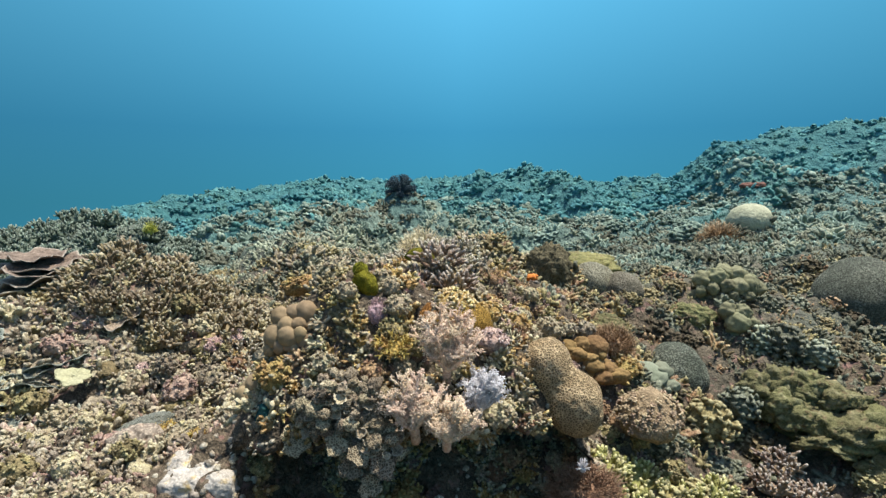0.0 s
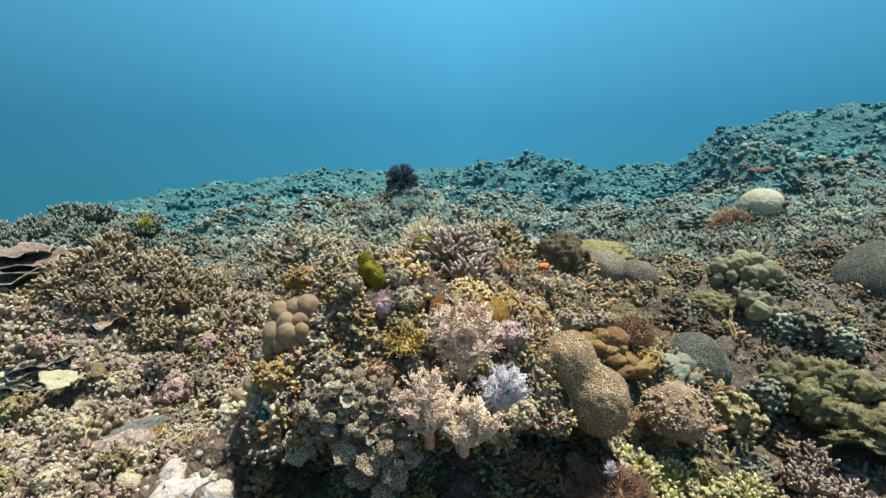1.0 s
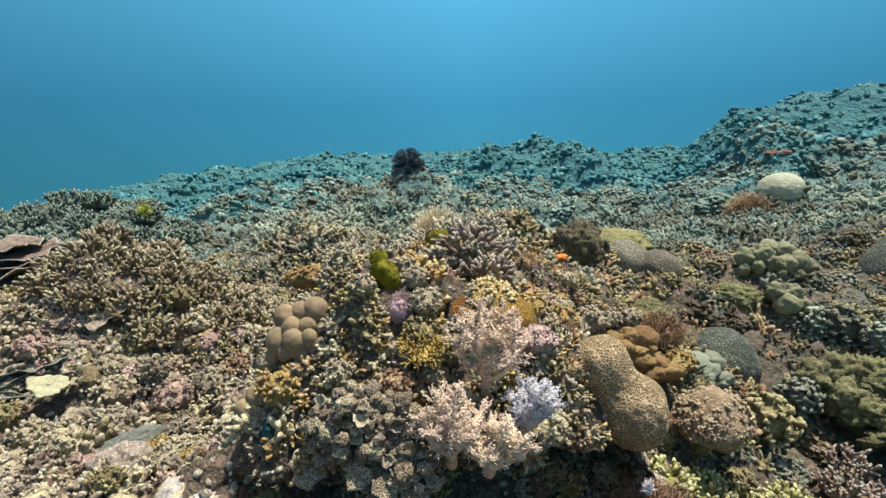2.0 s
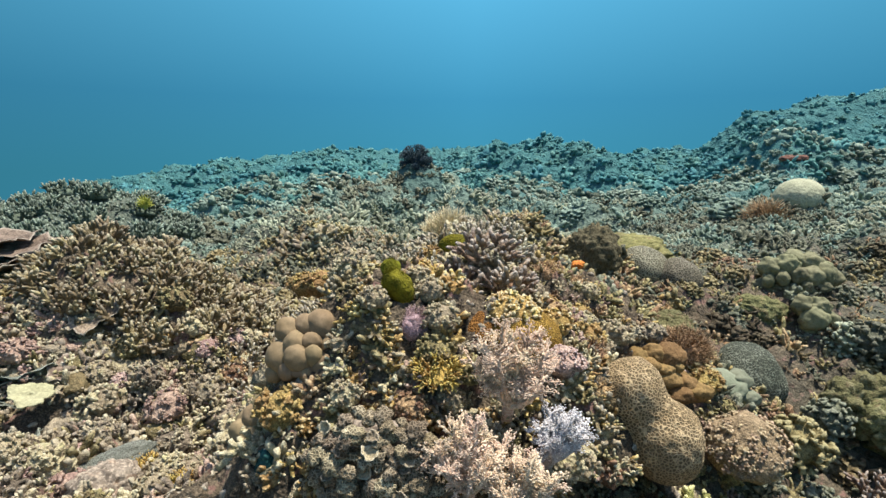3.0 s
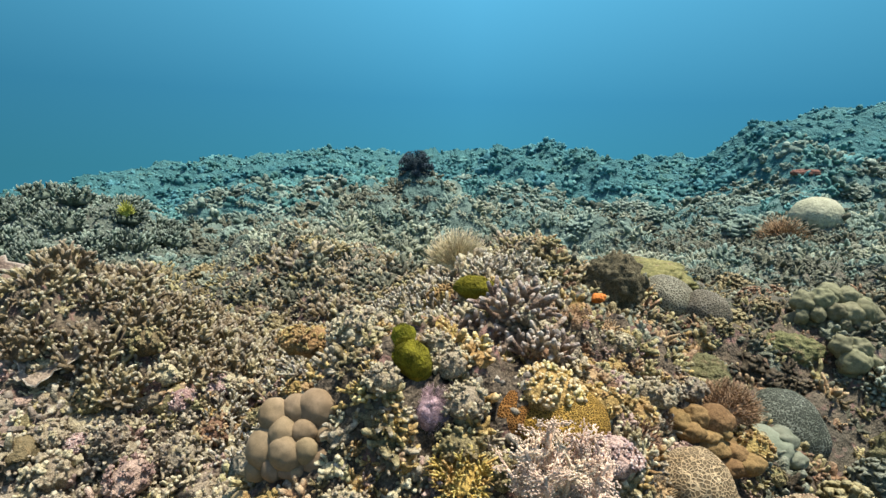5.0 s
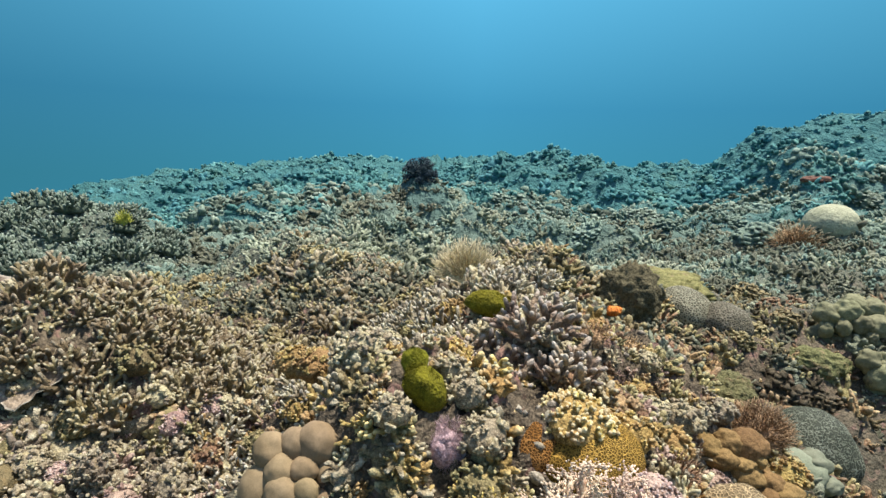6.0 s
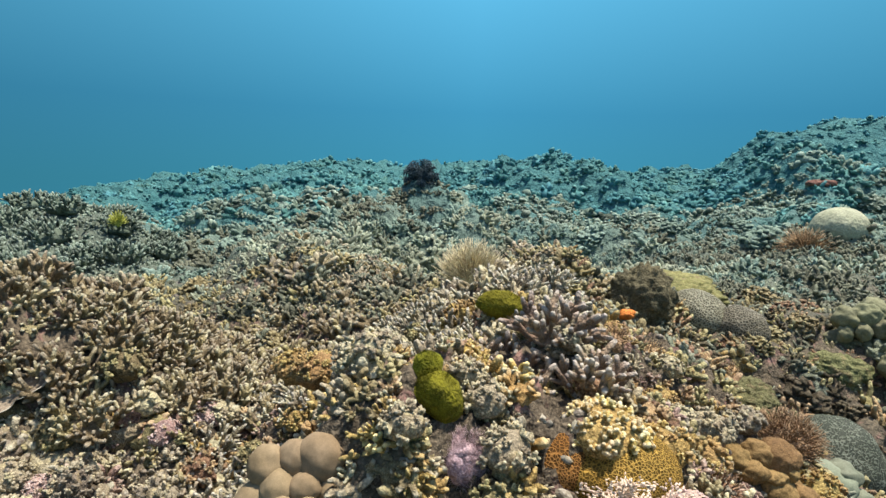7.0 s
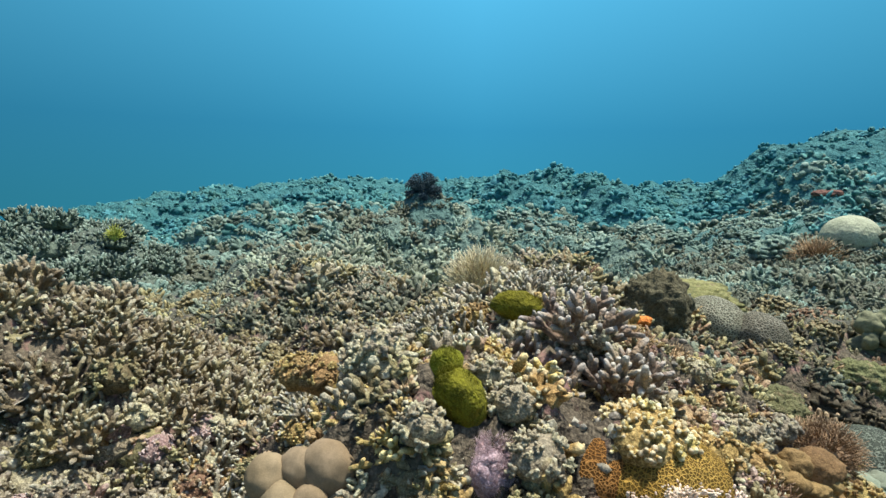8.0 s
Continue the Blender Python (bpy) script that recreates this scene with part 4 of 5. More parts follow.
def soft_coral(x, y, z, height, spread, skin, stem, label, seed, arms=9, lean=(0, 0)):
    """A soft coral: thick pale stems that fork and end in dense knots of polyps."""
    rng = random.Random(seed)
    top = new("soft_coral")
    top.location = (x, y, z)
    tagged(top, label, "soft coral")
    g = Geo()
    g.tube([(0, 0.08, -0.03), (0, 0.02, height * 0.15), (lean[0] * 0.3, lean[1] * 0.3, height * 0.35)], [0.016, 0.015, 0.012], 8, 0, 0.3)
    part("stem", g.mesh("stem", stem), top)
    for i in range(arms):
        g = Geo()
        a = i * 2.39996
        out = spread * math.sqrt((i + 0.5) / arms)
        tip = Vector((out * math.cos(a) + lean[0], out * math.sin(a) * 0.65 + lean[1], height * (1.0 - 0.45 * (out / spread) ** 2) * rng.uniform(0.85, 1.05)))
        root = Vector((lean[0] * 0.25, lean[1] * 0.25, height * 0.22))
        pts = [root.lerp(tip, s) + Vector((0, 0, -0.05 * height * math.sin(s * 3.14))) for s in (0, 0.35, 0.7, 1.0)]
        g.tube([p[:] for p in pts], [0.010, 0.008, 0.006, 0.004], 6, 0.0, 0.6)
        for j in range(24):
            s = 0.22 + 0.78 * (j + 0.5) / 24
            p0 = pts[0].lerp(pts[3], s)
            d = Vector((rng.uniform(-1, 1), rng.uniform(-1, 1), rng.uniform(-0.1, 1.1))).normalized()
            l = rng.uniform(0.022, 0.045) * height / 0.22
            p1 = p0 + d * l
            g.tube([p0[:], p0.lerp(p1, 0.6)[:], p1[:]], [0.003, 0.0025, 0.002], 3, 0.1, 0.6)
            for k in range(30):
                q = p0.lerp(p1, rng.uniform(0.35, 1.1)) + Vector((rng.uniform(-1, 1), rng.uniform(-1, 1), rng.uniform(-0.6, 1))) * 0.0085
                r = rng.uniform(0.0012, 0.0022)
                g.tube([q[:], (q + d * r * 2.2)[:]], [r, r * 0.8], 3, 0.4, 1.0)
        part("branch", g.mesh("branch", skin), top)
    return top


soft_coral(0.03, 1.735, 0.53, 0.285, 0.12, M["pink"], M["pink_stem"], "pale pink soft coral with bushy polyp branches on the knoll", 1, 11, (0.01, -0.02))
soft_coral(-0.07, 1.60, 0.40, 0.22, 0.11, M["pink"], M["pink_stem"], "pale pink soft coral with thick stems at the ledge", 2, 12, (-0.01, -0.02))
soft_coral(0.03, 1.59, 0.38, 0.18, 0.09, M["pink"], M["pink_stem"], "pale pink soft coral hanging over the dark ledge", 3, 10, (0.02, -0.03))
soft_coral(0.135, 1.70, 0.43, 0.19, 0.075, M["white"], M["white"], "white soft coral beside the pink soft corals", 4, 9, (0.01, -0.02))

# honeycomb coral of two joined domes
def twin_dome():
    me = joined_domes("honeycomb_coral", M["comb"], [(-0.012, 0, 0.01, 0.082), (0.0, 0.01, -0.05, 0.08), (0.08, -0.02, -0.135, 0.105), (0.11, 0.0, -0.19, 0.085)], 0.02, 6, 0.05, 3)
    put("honeycomb_coral", me, Matrix.Translation((0.405, 1.93, 0.55)), "tan honeycomb-patterned coral of two domes grown together")


twin_dome()

lobed_coral(-0.505, 1.87, 0.69, [(-0.045, -0.01, 0.045, 0.034, 0.036), (0.0, 0.0, 0.052, 0.03, 0.032), (0.045, 0.0, 0.055, 0.036, 0.038), (-0.02, -0.04, 0.02, 0.03, 0.034), (0.025, -0.04, 0.028, 0.032, 0.032), (0.065, -0.03, 0.015, 0.03, 0.036),
             (0.035, -0.065, -0.005, 0.03, 0.034), (-0.005, -0.065, -0.012, 0.029, 0.032), (-0.06, -0.04, -0.015, 0.028, 0.034), (0.06, -0.06, -0.03, 0.028, 0.032), (-0.035, -0.07, -0.045, 0.028, 0.032), (0.015, -0.075, -0.05, 0.028, 0.03), (-0.075, -0.05, -0.06, 0.026, 0.03)],
            M["tan_smooth"], "tan coral of smooth rounded thumb-like lobes", rough=0.09)
lobed_coral(-0.64, 1.84, 0.50, [(0.02, 0.0, 0.03, 0.03, 0.032), (0.0, -0.01, 0.0, 0.032, 0.034), (-0.03, -0.025, -0.035, 0.028, 0.03), (0.015, -0.03, -0.03, 0.024, 0.026), (-0.045, -0.04, -0.075, 0.026, 0.028), (-0.015, -0.045, -0.08, 0.024, 0.026), (-0.04, -0.055, -0.12, 0.024, 0.026)],
            M["tan_smooth"], "tan smooth lobes trailing down the knoll's side", rough=0.09)
lobed_coral(0.69, 2.5, 0.37, [(-0.07, 0.0, 0.05, 0.045, 0.035), (-0.02, 0.0, 0.06, 0.036, 0.034), (0.035, 0.0, 0.055, 0.045, 0.038), (-0.05, -0.03, 0.03, 0.04, 0.03), (0.0, -0.035, 0.025, 0.045, 0.028), (0.05, -0.03, 0.03, 0.035, 0.03), (0.08, -0.05, -0.03, 0.045, 0.035), (0.06, -0.06, -0.05, 0.05, 0.025), (0.11, -0.06, -0.05, 0.04, 0.025), (0.02, -0.04, -0.01, 0.04, 0.03)],
            M["brown_smooth"], "caramel brown coral of merged smooth lobes", rough=0.16, scale=1.12)
lobed_coral(1.96, 3.74, 0.46, [(-0.20, 0.0, 0.09, 0.085, 0.085), (-0.10, -0.03, 0.12, 0.075, 0.07), (0.0, 0.04, 0.14, 0.07, 0.07), (0.09, 0.0, 0.13, 0.08, 0.075), (0.20, 0.02, 0.10, 0.08, 0.07), (-0.15, -0.09, 0.03, 0.07, 0.08),
             (-0.04, -0.10, 0.05, 0.07, 0.07), (0.06, -0.10, 0.04, 0.075, 0.07), (0.16, -0.08, 0.05, 0.065, 0.07), (0.25, -0.05, 0.02, 0.065, 0.06), (-0.24, -0.06, 0.0, 0.06, 0.07), (0.0, -0.15, -0.02, 0.06, 0.06), (0.13, -0.14, -0.02, 0.06, 0.05)],
            M["sage_smooth"], "large sage green coral of bulging round lobes", scale=0.78)
lobed_coral(1.90, 3.48, 0.28, [(-0.06, 0.0, 0.12, 0.075, 0.08), (0.04, -0.02, 0.11, 0.07, 0.07), (0.0, -0.06, 0.03, 0.08, 0.08), (0.11, -0.03, 0.02, 0.07, 0.06), (-0.06, -0.07, 0.02, 0.06, 0.06)],
            M["sage_smooth"], "small sage green coral of round lobes in the gully", scale=0.75)
lobed_coral(1.86, 2.95, -0.02, [(-0.10, 0.0, 0.08, 0.09, 0.09), (0.03, 0.0, 0.10, 0.09, 0.08), (0.13, -0.03, 0.05, 0.09, 0.08), (-0.03, -0.10, 0.02, 0.08, 0.08), (0.08, -0.11, -0.01, 0.08, 0.07), (0.2, -0.06, 0.0, 0.08, 0.07)],
            M["lime_fine"], "green-brown coral of bumpy round lobes on the slope", rough=0.3, relief=0.14)
lobed_coral(1.06, 2.86, 0.13, [(-0.10, 0.0, 0.10, 0.055, 0.06), (-0.06, -0.04, 0.05, 0.07, 0.05), (0.02, -0.05, 0.04, 0.075, 0.045), (0.09, -0.03, 0.05, 0.05, 0.045), (0.11, -0.07, 0.01, 0.055, 0.04), (0.0, -0.09, 0.0, 0.08, 0.035)],
            M["pale_lobe"], "pale green smooth lobed coral beside the brain coral", scale=1.2)

brain_coral(Matrix.Translation((1.38, 3.15, 0.02)) @ pose(0, 0, 0, 10, 12, 20), (0.165, 0.20, 0.24), M["maze"], "blue-grey brain coral with meandering ridges", 3)
brain_coral(Matrix.Translation((1.06, 3.80, 0.50)), (0.15, 0.15, 0.14), M["comb_grey"], "grey brain coral dome with fine pits", 4)
brain_coral(Matrix.Translation((1.24, 3.70, 0.46)), (0.13, 0.13, 0.13), M["comb_grey"], "grey brain coral dome with fine pits and a dark underside", 5)
brain_coral(Matrix.Translation((1.66, 3.56, 0.29)) @ pose(0, 0, 0, 0, 10, 0), (0.17, 0.11, 0.10), M["lime_fine"], "long yellow-green crusted coral boulder", 6, 5, 0.18, relief=0.09)
brain_coral(Matrix.Translation((1.48, 3.50, 0.22)), (0.11, 0.10, 0.10), M["maze"], "small blue-green brain coral dome", 7, 4)
brain_coral(Matrix.Translation((0.93, 3.05, 0.36)), (0.13, 0.12, 0.09), M["lime_fine"], "low olive encrusting coral dome", 8, 5, 0.18, relief=0.09)
brain_coral(Matrix.Translation((3.25, 4.15, 0.30)), (0.36, 0.34, 0.34), M["maze"], "large dark brain coral with meandering ridges", 9)
brain_coral(Matrix.Translation((1.06, 4.20, 0.52)), (0.34, 0.3, 0.13), M["lime"], "broad yellow-green crusted ledge on the ridge", 10, 5, 0.2, "crusted_ledge", 0.1)
# umber skin stands in for the shade on this boulder's front
brain_coral(Matrix.Translation((0.71, 3.66, 0.60)), (0.14, 0.13, 0.19), M["umber"], "overhanging reef boulder, its shaded face put into a dark skin", 11, 5, 0.25, "reef_boulder", 0.1)
brain_coral(Matrix.Translation((3.47, 6.22, 0.76)), (0.25, 0.23, 0.2), M["bleached"], "bleached yellow-white coral dome", 12, 4, 0.06, "bleached_dome_coral")
brain_coral(Matrix.Translation((0.065, 1.975, 0.67)), (0.13, 0.105, 0.105), M["comb_orange"], "orange honeycomb coral dome near the pink soft coral", 13)
brain_coral(Matrix.Translation((-0.03, 1.97, 0.70)), (0.075, 0.08, 0.075), M["comb_orange"], "small orange honeycomb coral patch", 14, 4)
brain_coral(Matrix.Translation((0.30, 2.14, 0.60)), (0.055, 0.05, 0.055), M["ochre"], "small round yellow coral knob", 15, 3)

knobby_coral(Matrix.Translation((0.05, 1.98, 0.75)), 0.1, "butter", 44, 61, "yellow coral head of blunt pale-tipped knobs")
branching_coral(Matrix.Translation((-0.15, 1.785, 0.655)) @ pose(0, 0, 0, 28, 0, 0), 0.066, GOLD_TWIGS, M["yellow"], 44, 1.0, "golden yellow coral of thin forked twigs", seed=5, low=-0.35, name="twig_coral")
for k, (x, y, z, r, t) in enumerate(((-0.53, 2.15, 0.79, 0.07, "gold"), (-0.43, 2.11, 0.78, 0.065, "gold"), (-0.6, 2.22, 0.77, 0.065, "gold"), (-0.37, 2.17, 0.8, 0.055, "gold"))):
    knobby_coral(Matrix.Translation((x, y, z)), r, t, 34, 200 + k, "golden brown coral head with knobbly lobes on the crest", 0.8)

put("purple_tuft", tuft_mesh("purple_tuft", M["purple"], 2600, 0.55, 0.007, 6, 1.6, -0.6, 0.8), Matrix.Translation((-0.215, 1.90, 0.735)) @ Matrix.Diagonal((0.06, 0.06, 0.07, 1)), "fuzzy purple tuft of soft coral", "soft coral")
knobby_coral(Matrix.Translation((0.19, 1.89, 0.64)), 0.075, "pinkish", 56, 62, "dusty rose coral head with fine knobs", 0.8)


def moss_mat(x, y, z, w, d, h, seed, label, rot=(28, 10, 0)):
    """A smooth cushion of very fine green threads draped over the coral."""
    me = tuft_mesh("green_alga", M["moss"], 2600, 0.26, 0.0055, seed + 20, 1.4, -0.7, 0.9)
    return put("green_alga", me, Matrix.Translation((x, y, z)) @ pose(0, 0, 0, *rot) @ Matrix.Diagonal((w, d, h, 1)), label, "alga")


moss_mat(-0.285, 1.955, 0.885, 0.032, 0.032, 0.042, 1, "moss green alga tuft on the crest", (10, 0, 0))
moss_mat(-0.26, 1.93, 0.842, 0.046, 0.042, 0.078, 2, "moss green alga cushion hanging off the crest", (14, -30, 0))
moss_mat(-0.31, 1.94, 0.835, 0.042, 0.036, 0.048, 4, "dark moss green alga tuft beside the cushion", (14, 20, 0))
moss_mat(-0.09, 2.55, 0.85, 0.085, 0.05, 0.06, 3, "olive green alga cushion behind the staghorn coral", (20, 8, 0))

put("tentacle_tuft", tuft_mesh("tentacle_tuft", M["hair"], 640, 0.95, 0.016, 9, 0.45, 0.3, 0.55, 4, 4), Matrix.Translation((-0.135, 3.62, 0.68)) @ Matrix.Diagonal((0.18, 0.13, 0.2, 1)), "pale cream tuft of fine waving tentacles", "soft coral")
put("lime_tuft", tuft_mesh("lime_tuft", M["lime_bright"], 120, 0.95, 0.05, 15, 0.5, 0.0, 0.4), Matrix.Translation((-2.71, 5.03, 0.745)) @ Matrix.Diagonal((0.075, 0.06, 0.1, 1)), "bright yellow-green tuft on the coral mound", "soft coral")
put("orange_sponge", lumpy_mesh("orange_sponge", M["orange"], 5, 5), Matrix.Translation((0.575, 3.42, 0.60)) @ Matrix.Diagonal((0.035, 0.03, 0.025, 1)), "small bright orange sponge", "sponge")
put("teal_sponge", lumpy_mesh("teal_sponge", M["teal"], 6, 6), Matrix.Translation((-0.56, 1.69, 0.43)) @ Matrix.Diagonal((0.03, 0.02, 0.07, 1)), "dark teal encrusting sponge", "sponge")
put("white_tuft", tuft_mesh("white_tuft", M["white"], 60, 1.0, 0.1, 63, 0.5), Matrix.Translation((0.50, 1.78, 0.22)) @ Matrix.Diagonal((0.022, 0.022, 0.035, 1)), "small pale blue-white soft coral sprig", "soft coral")
put("turf_tuft", tuft_mesh("turf_tuft", M["rust"], 800, 0.95, 0.02, 11, 1.2, -0.3, 0.8), Matrix.Translation((0.86, 2.68, 0.38)) @ Matrix.Diagonal((0.12, 0.10, 0.11, 1)), "rust red turf clump beside the caramel coral", "alga")
put("turf_tuft", tuft_mesh("turf_tuft", M["rust"], 900, 0.95, 0.02, 12, 1.2, -0.3, 0.8), Matrix.Translation((0.53, 1.86, 0.09)) @ Matrix.Diagonal((0.14, 0.10, 0.09, 1)), "rust brown turf clump under the honeycomb coral", "alga")
put("turf_tuft", tuft_mesh("turf_tuft", M["rust"], 360, 0.95, 0.02, 13, 0.5), Matrix.Translation((3.03, 6.0, 0.57)) @ Matrix.Diagonal((0.26, 0.22, 0.2, 1)), "bushy rust brown soft coral on the slope", "soft coral")
put("red_crust", lumpy_mesh("red_crust", M["red"], 8, 8), Matrix.Translation((4.62, 8.23, 1.14)) @ Matrix.Diagonal((0.22, 0.13, 0.06, 1)), "low red encrusting sponge on the far slope", "sponge")
put("plate_coral", plate_mesh("plate_coral", M["lime"], 12, 0.02, 0.05), Matrix.Translation((3.60, 5.2, 0.52)) @ pose(0, 0, 0, -4, 4, 0) @ Matrix.Diagonal((0.26, 0.22, 0.3, 1)), "flat yellow-green table coral on a short foot")


def cup_coral(x, y, z, w, h, seed, count):
    """A lettuce-like colony: honeycombed lobes stacked down a rock face."""
    rng = random.Random(seed)
    top = new("cup_coral")
    top.location = (x, y, z)
    tagged(top, "grey-brown coral of small knobbly honeycombed lobes", "coral")
    part("base", foot_mesh(M["rock"]), top, Matrix.Translation((0, 0.05, 0)) @ Matrix.Diagonal((w * 0.9, 0.06, h * 0.85, 1)))
    kinds = []
    for s in range(5):
        g = Geo()
        lump(g, (0, 0, 0), (1, 0.85, 0.65), 3, 0.4, 2.0, s + 90)
        kinds.append(g.mesh("lobe", M["comb_cups"]))
    for s in range(2):
        cup = plate_mesh("lobe", M["cups"], s + 50, 0.12, 0.45, thick=0.2, rings=4, steps=14)
        cup.transform(Matrix.Scale(0.75, 4))
        kinds.append(cup)
    for i in range(count):
        a, r = i * 2.39996, math.sqrt((i + 0.5) / count)
        dx, dz = w * r * math.cos(a), h * r * math.sin(a)
        dy = -0.05 + 0.06 * r * r + rng.uniform(-0.03, 0.012)
        s = rng.uniform(0.014, 0.027)
        part("lobe", rng.choice(kinds), top, Matrix.Translation((dx, dy, dz)) @ turn_to((dx * 2.5, -0.7, 0.85 + dz)) @ pose(0, 0, 0, rng.uniform(-25, 25), rng.uniform(-25, 25), rng.uniform(0, 360)) @ Matrix.Scale(s, 4))
    return top


cup_coral(-0.29, 1.63, 0.50, 0.16, 0.115, 5, 96)
cup_coral(-0.20, 1.60, 0.40, 0.09, 0.08, 6, 48)
for sx, sy, sz, s, rx in ((-0.16, 1.535, 0.36, 0.038, 62), (-0.20, 1.53, 0.30, 0.034, 70), (-0.26, 1.545, 0.35, 0.034, 60), (-0.23, 1.53, 0.40, 0.034, 55), (-0.30, 1.55, 0.42, 0.034, 55), (-0.44, 1.62, 0.40, 0.05, 45)):
    put("plate_coral", plate_mesh("plate_coral", M["comb_cups"], int(s * 1000 + sz * 100), 0.06, 0.15, thick=0.08), Matrix.Translation((sx, sy, sz)) @ pose(0, 0, 0, rx, 0, 20) @ Matrix.Scale(s, 4), "grey-brown honeycombed plate at the ledge")


# ---- the slope of rubble and its plates ----
for k, (x, y, r) in enumerate(SLOPE_PINKS):
    knobby_coral(seat(x, y, 1, -0.01, 0.4, rng=rng), r, "pinkish", 40, 240 + k, "dusty pink coral head with fine pale-tipped knobs on the slope", 0.65, "slope pink corals")
for k, (x, y) in enumerate(SLOPE_GOLDS):
    branching_coral(seat(x, y, 1, -0.01, 0.4, rng=rng), 0.045, GOLD_TWIGS, M["yellow"], 22, 0.8, "small golden coral of thin forked twigs on the slope", group="slope twig corals", seed=260 + k, name="twig_coral")

def leaf_coral(x, y, z, size, n, material, label, seed):
    rng = random.Random(seed)
    top = new("leaf_coral")
    top.location = (x, y, z)
    tagged(top, label, "coral")
    part("base", foot_mesh(material), top, Matrix.Diagonal((size * 0.55, size * 0.45, size * 0.4, 1)))
    for i in range(n):
        s = size * (1 - 0.08 * i) * rng.uniform(0.85, 1.1)
        part("plate", plate_mesh("plate", material, seed + i, 0.07, 0.12, thick=0.02), top, Matrix.Translation((rng.uniform(-0.2, 0.2) * size, rng.uniform(-0.2, 0.2) * size, 0.16 * size * i)) @ pose(0, 0, 0, rng.uniform(-8, 12), rng.uniform(-8, 8), rng.uniform(0, 360)) @ Matrix.Scale(s, 4))
    return top


leaf_coral(-2.08, 2.78, 0.66, 0.24, 5, M["leaf"], "tiered brown leaf coral with pale wavy rims", 3)
leaf_coral(-1.66, 2.25, 0.36, 0.16, 4, M["leaf_green"], "low grey-green leaf coral of ragged plates", 9)
leaf_coral(-1.85, 2.05, 0.33, 0.17, 4, M["leaf_green"], "low grey-green leaf coral among the fingers", 15)
put("plate_coral", plate_mesh("plate_coral", M["leaf_pale"], 21, 0.04, 0.06, thick=0.06), Matrix.Translation((-1.47, 2.10, 0.43)) @ pose(0, 0, 0, 24, 6, 50) @ Matrix.Diagonal((0.062, 0.055, 0.07, 1)), "pale yellow plate coral, nearly flat")


def boulder(x, y, z, size, material, label, seed, rough=0.18, rot=(0, 0, 0), block=2.0):
    g = Geo()
    v, f = ball(5)
    k = 1 + rough * grain3(v * 1.6 + seed, seed) + rough * 0.5 * (2 * np.abs(grain3(v * 4 + seed, seed + 1)) - 0.5) + 0.05 * grain3(v * 11, seed + 2) + 0.025 * grain3(v * 24, seed + 4)
    p = v / (np.abs(v) ** block).sum(axis=1)[:, None] ** (1 / block) * k[:, None]
    g.add(p * np.array(size), f)
    return put("rock", g.mesh("rock", material), Matrix.Translation((x, y, z)) @ pose(0, 0, 0, *rot), label, "rock")


boulder(-0.77, 1.66, 0.228, (0.112, 0.09, 0.08), M["rock_white"], "chalky white flat-topped rock with yellow patches", 3, 0.1, (10, 4, 12), 4.5)
boulder(-1.15, 1.97, 0.25, (0.13, 0.05, 0.055), M["pale_fine"], "grey slanting coral slab on the rubble", 5, 0.15, (0, -14, 35))
boulder(-1.10, 1.88, 0.24, (0.09, 0.08, 0.085), M["rock"], "pinkish rounded reef rock on the rubble", 6, 0.2)
lobed_coral(2.12, 2.86, -0.10, [(-0.20, 0.05, 0.16, 0.08, 0.08), (-0.10, 0.07, 0.19, 0.09, 0.08), (-0.23, -0.05, 0.06, 0.09, 0.07), (-0.02, 0.0, 0.13, 0.11, 0.09), (0.11, 0.02, 0.12, 0.12, 0.09), (0.22, -0.02, 0.06, 0.12, 0.09), (-0.12, -0.10, 0.03, 0.13, 0.07),
             (0.02, -0.14, 0.02, 0.13, 0.08), (0.16, -0.15, -0.02, 0.13, 0.09), (0.26, -0.16, -0.08, 0.11, 0.09), (-0.22, -0.17, -0.04, 0.12, 0.045), (-0.08, -0.21, -0.05, 0.13, 0.045), (0.10, -0.25, -0.12, 0.14, 0.08), (0.25, -0.27, -0.18, 0.12, 0.08)],
            M["lime_fine"], "broad lime green crusted coral mass with bumpy lobes", rough=0.34, relief=0.16, scale=0.92)
boulder(2.05, 8.35, 0.36, (0.35, 0.25, 0.12), M["bleached"], "pale flat coral plate far down the reef", 9, 0.12)
boulder(-0.42, 7.08, 0.60, (0.42, 0.34, 0.34), M["sage"], "grey-green reef pinnacle under a feather star", 10, 0.3)
for k, (dx, dy, dz, r, t) in enumerate(((-0.16, -0.08, 0.27, 0.15, "pale_sage"), (0.02, -0.02, 0.33, 0.15, "sage"), (0.2, -0.08, 0.24, 0.16, "pale_sage"), (-0.3, -0.1, 0.08, 0.15, "sage"), (0.33, -0.12, 0.06, 0.17, "sage"), (0.08, -0.26, 0.12, 0.14, "moor"))):
    put("cauliflower_coral", FAR_CAULI[t][k % 3], Matrix.Translation((-0.42 + dx, 7.08 + dy, 0.60 + dz)) @ Matrix.Scale(r, 4), f"{WORDS[t]} coral head on the reef pinnacle", "coral", "pinnacle corals")


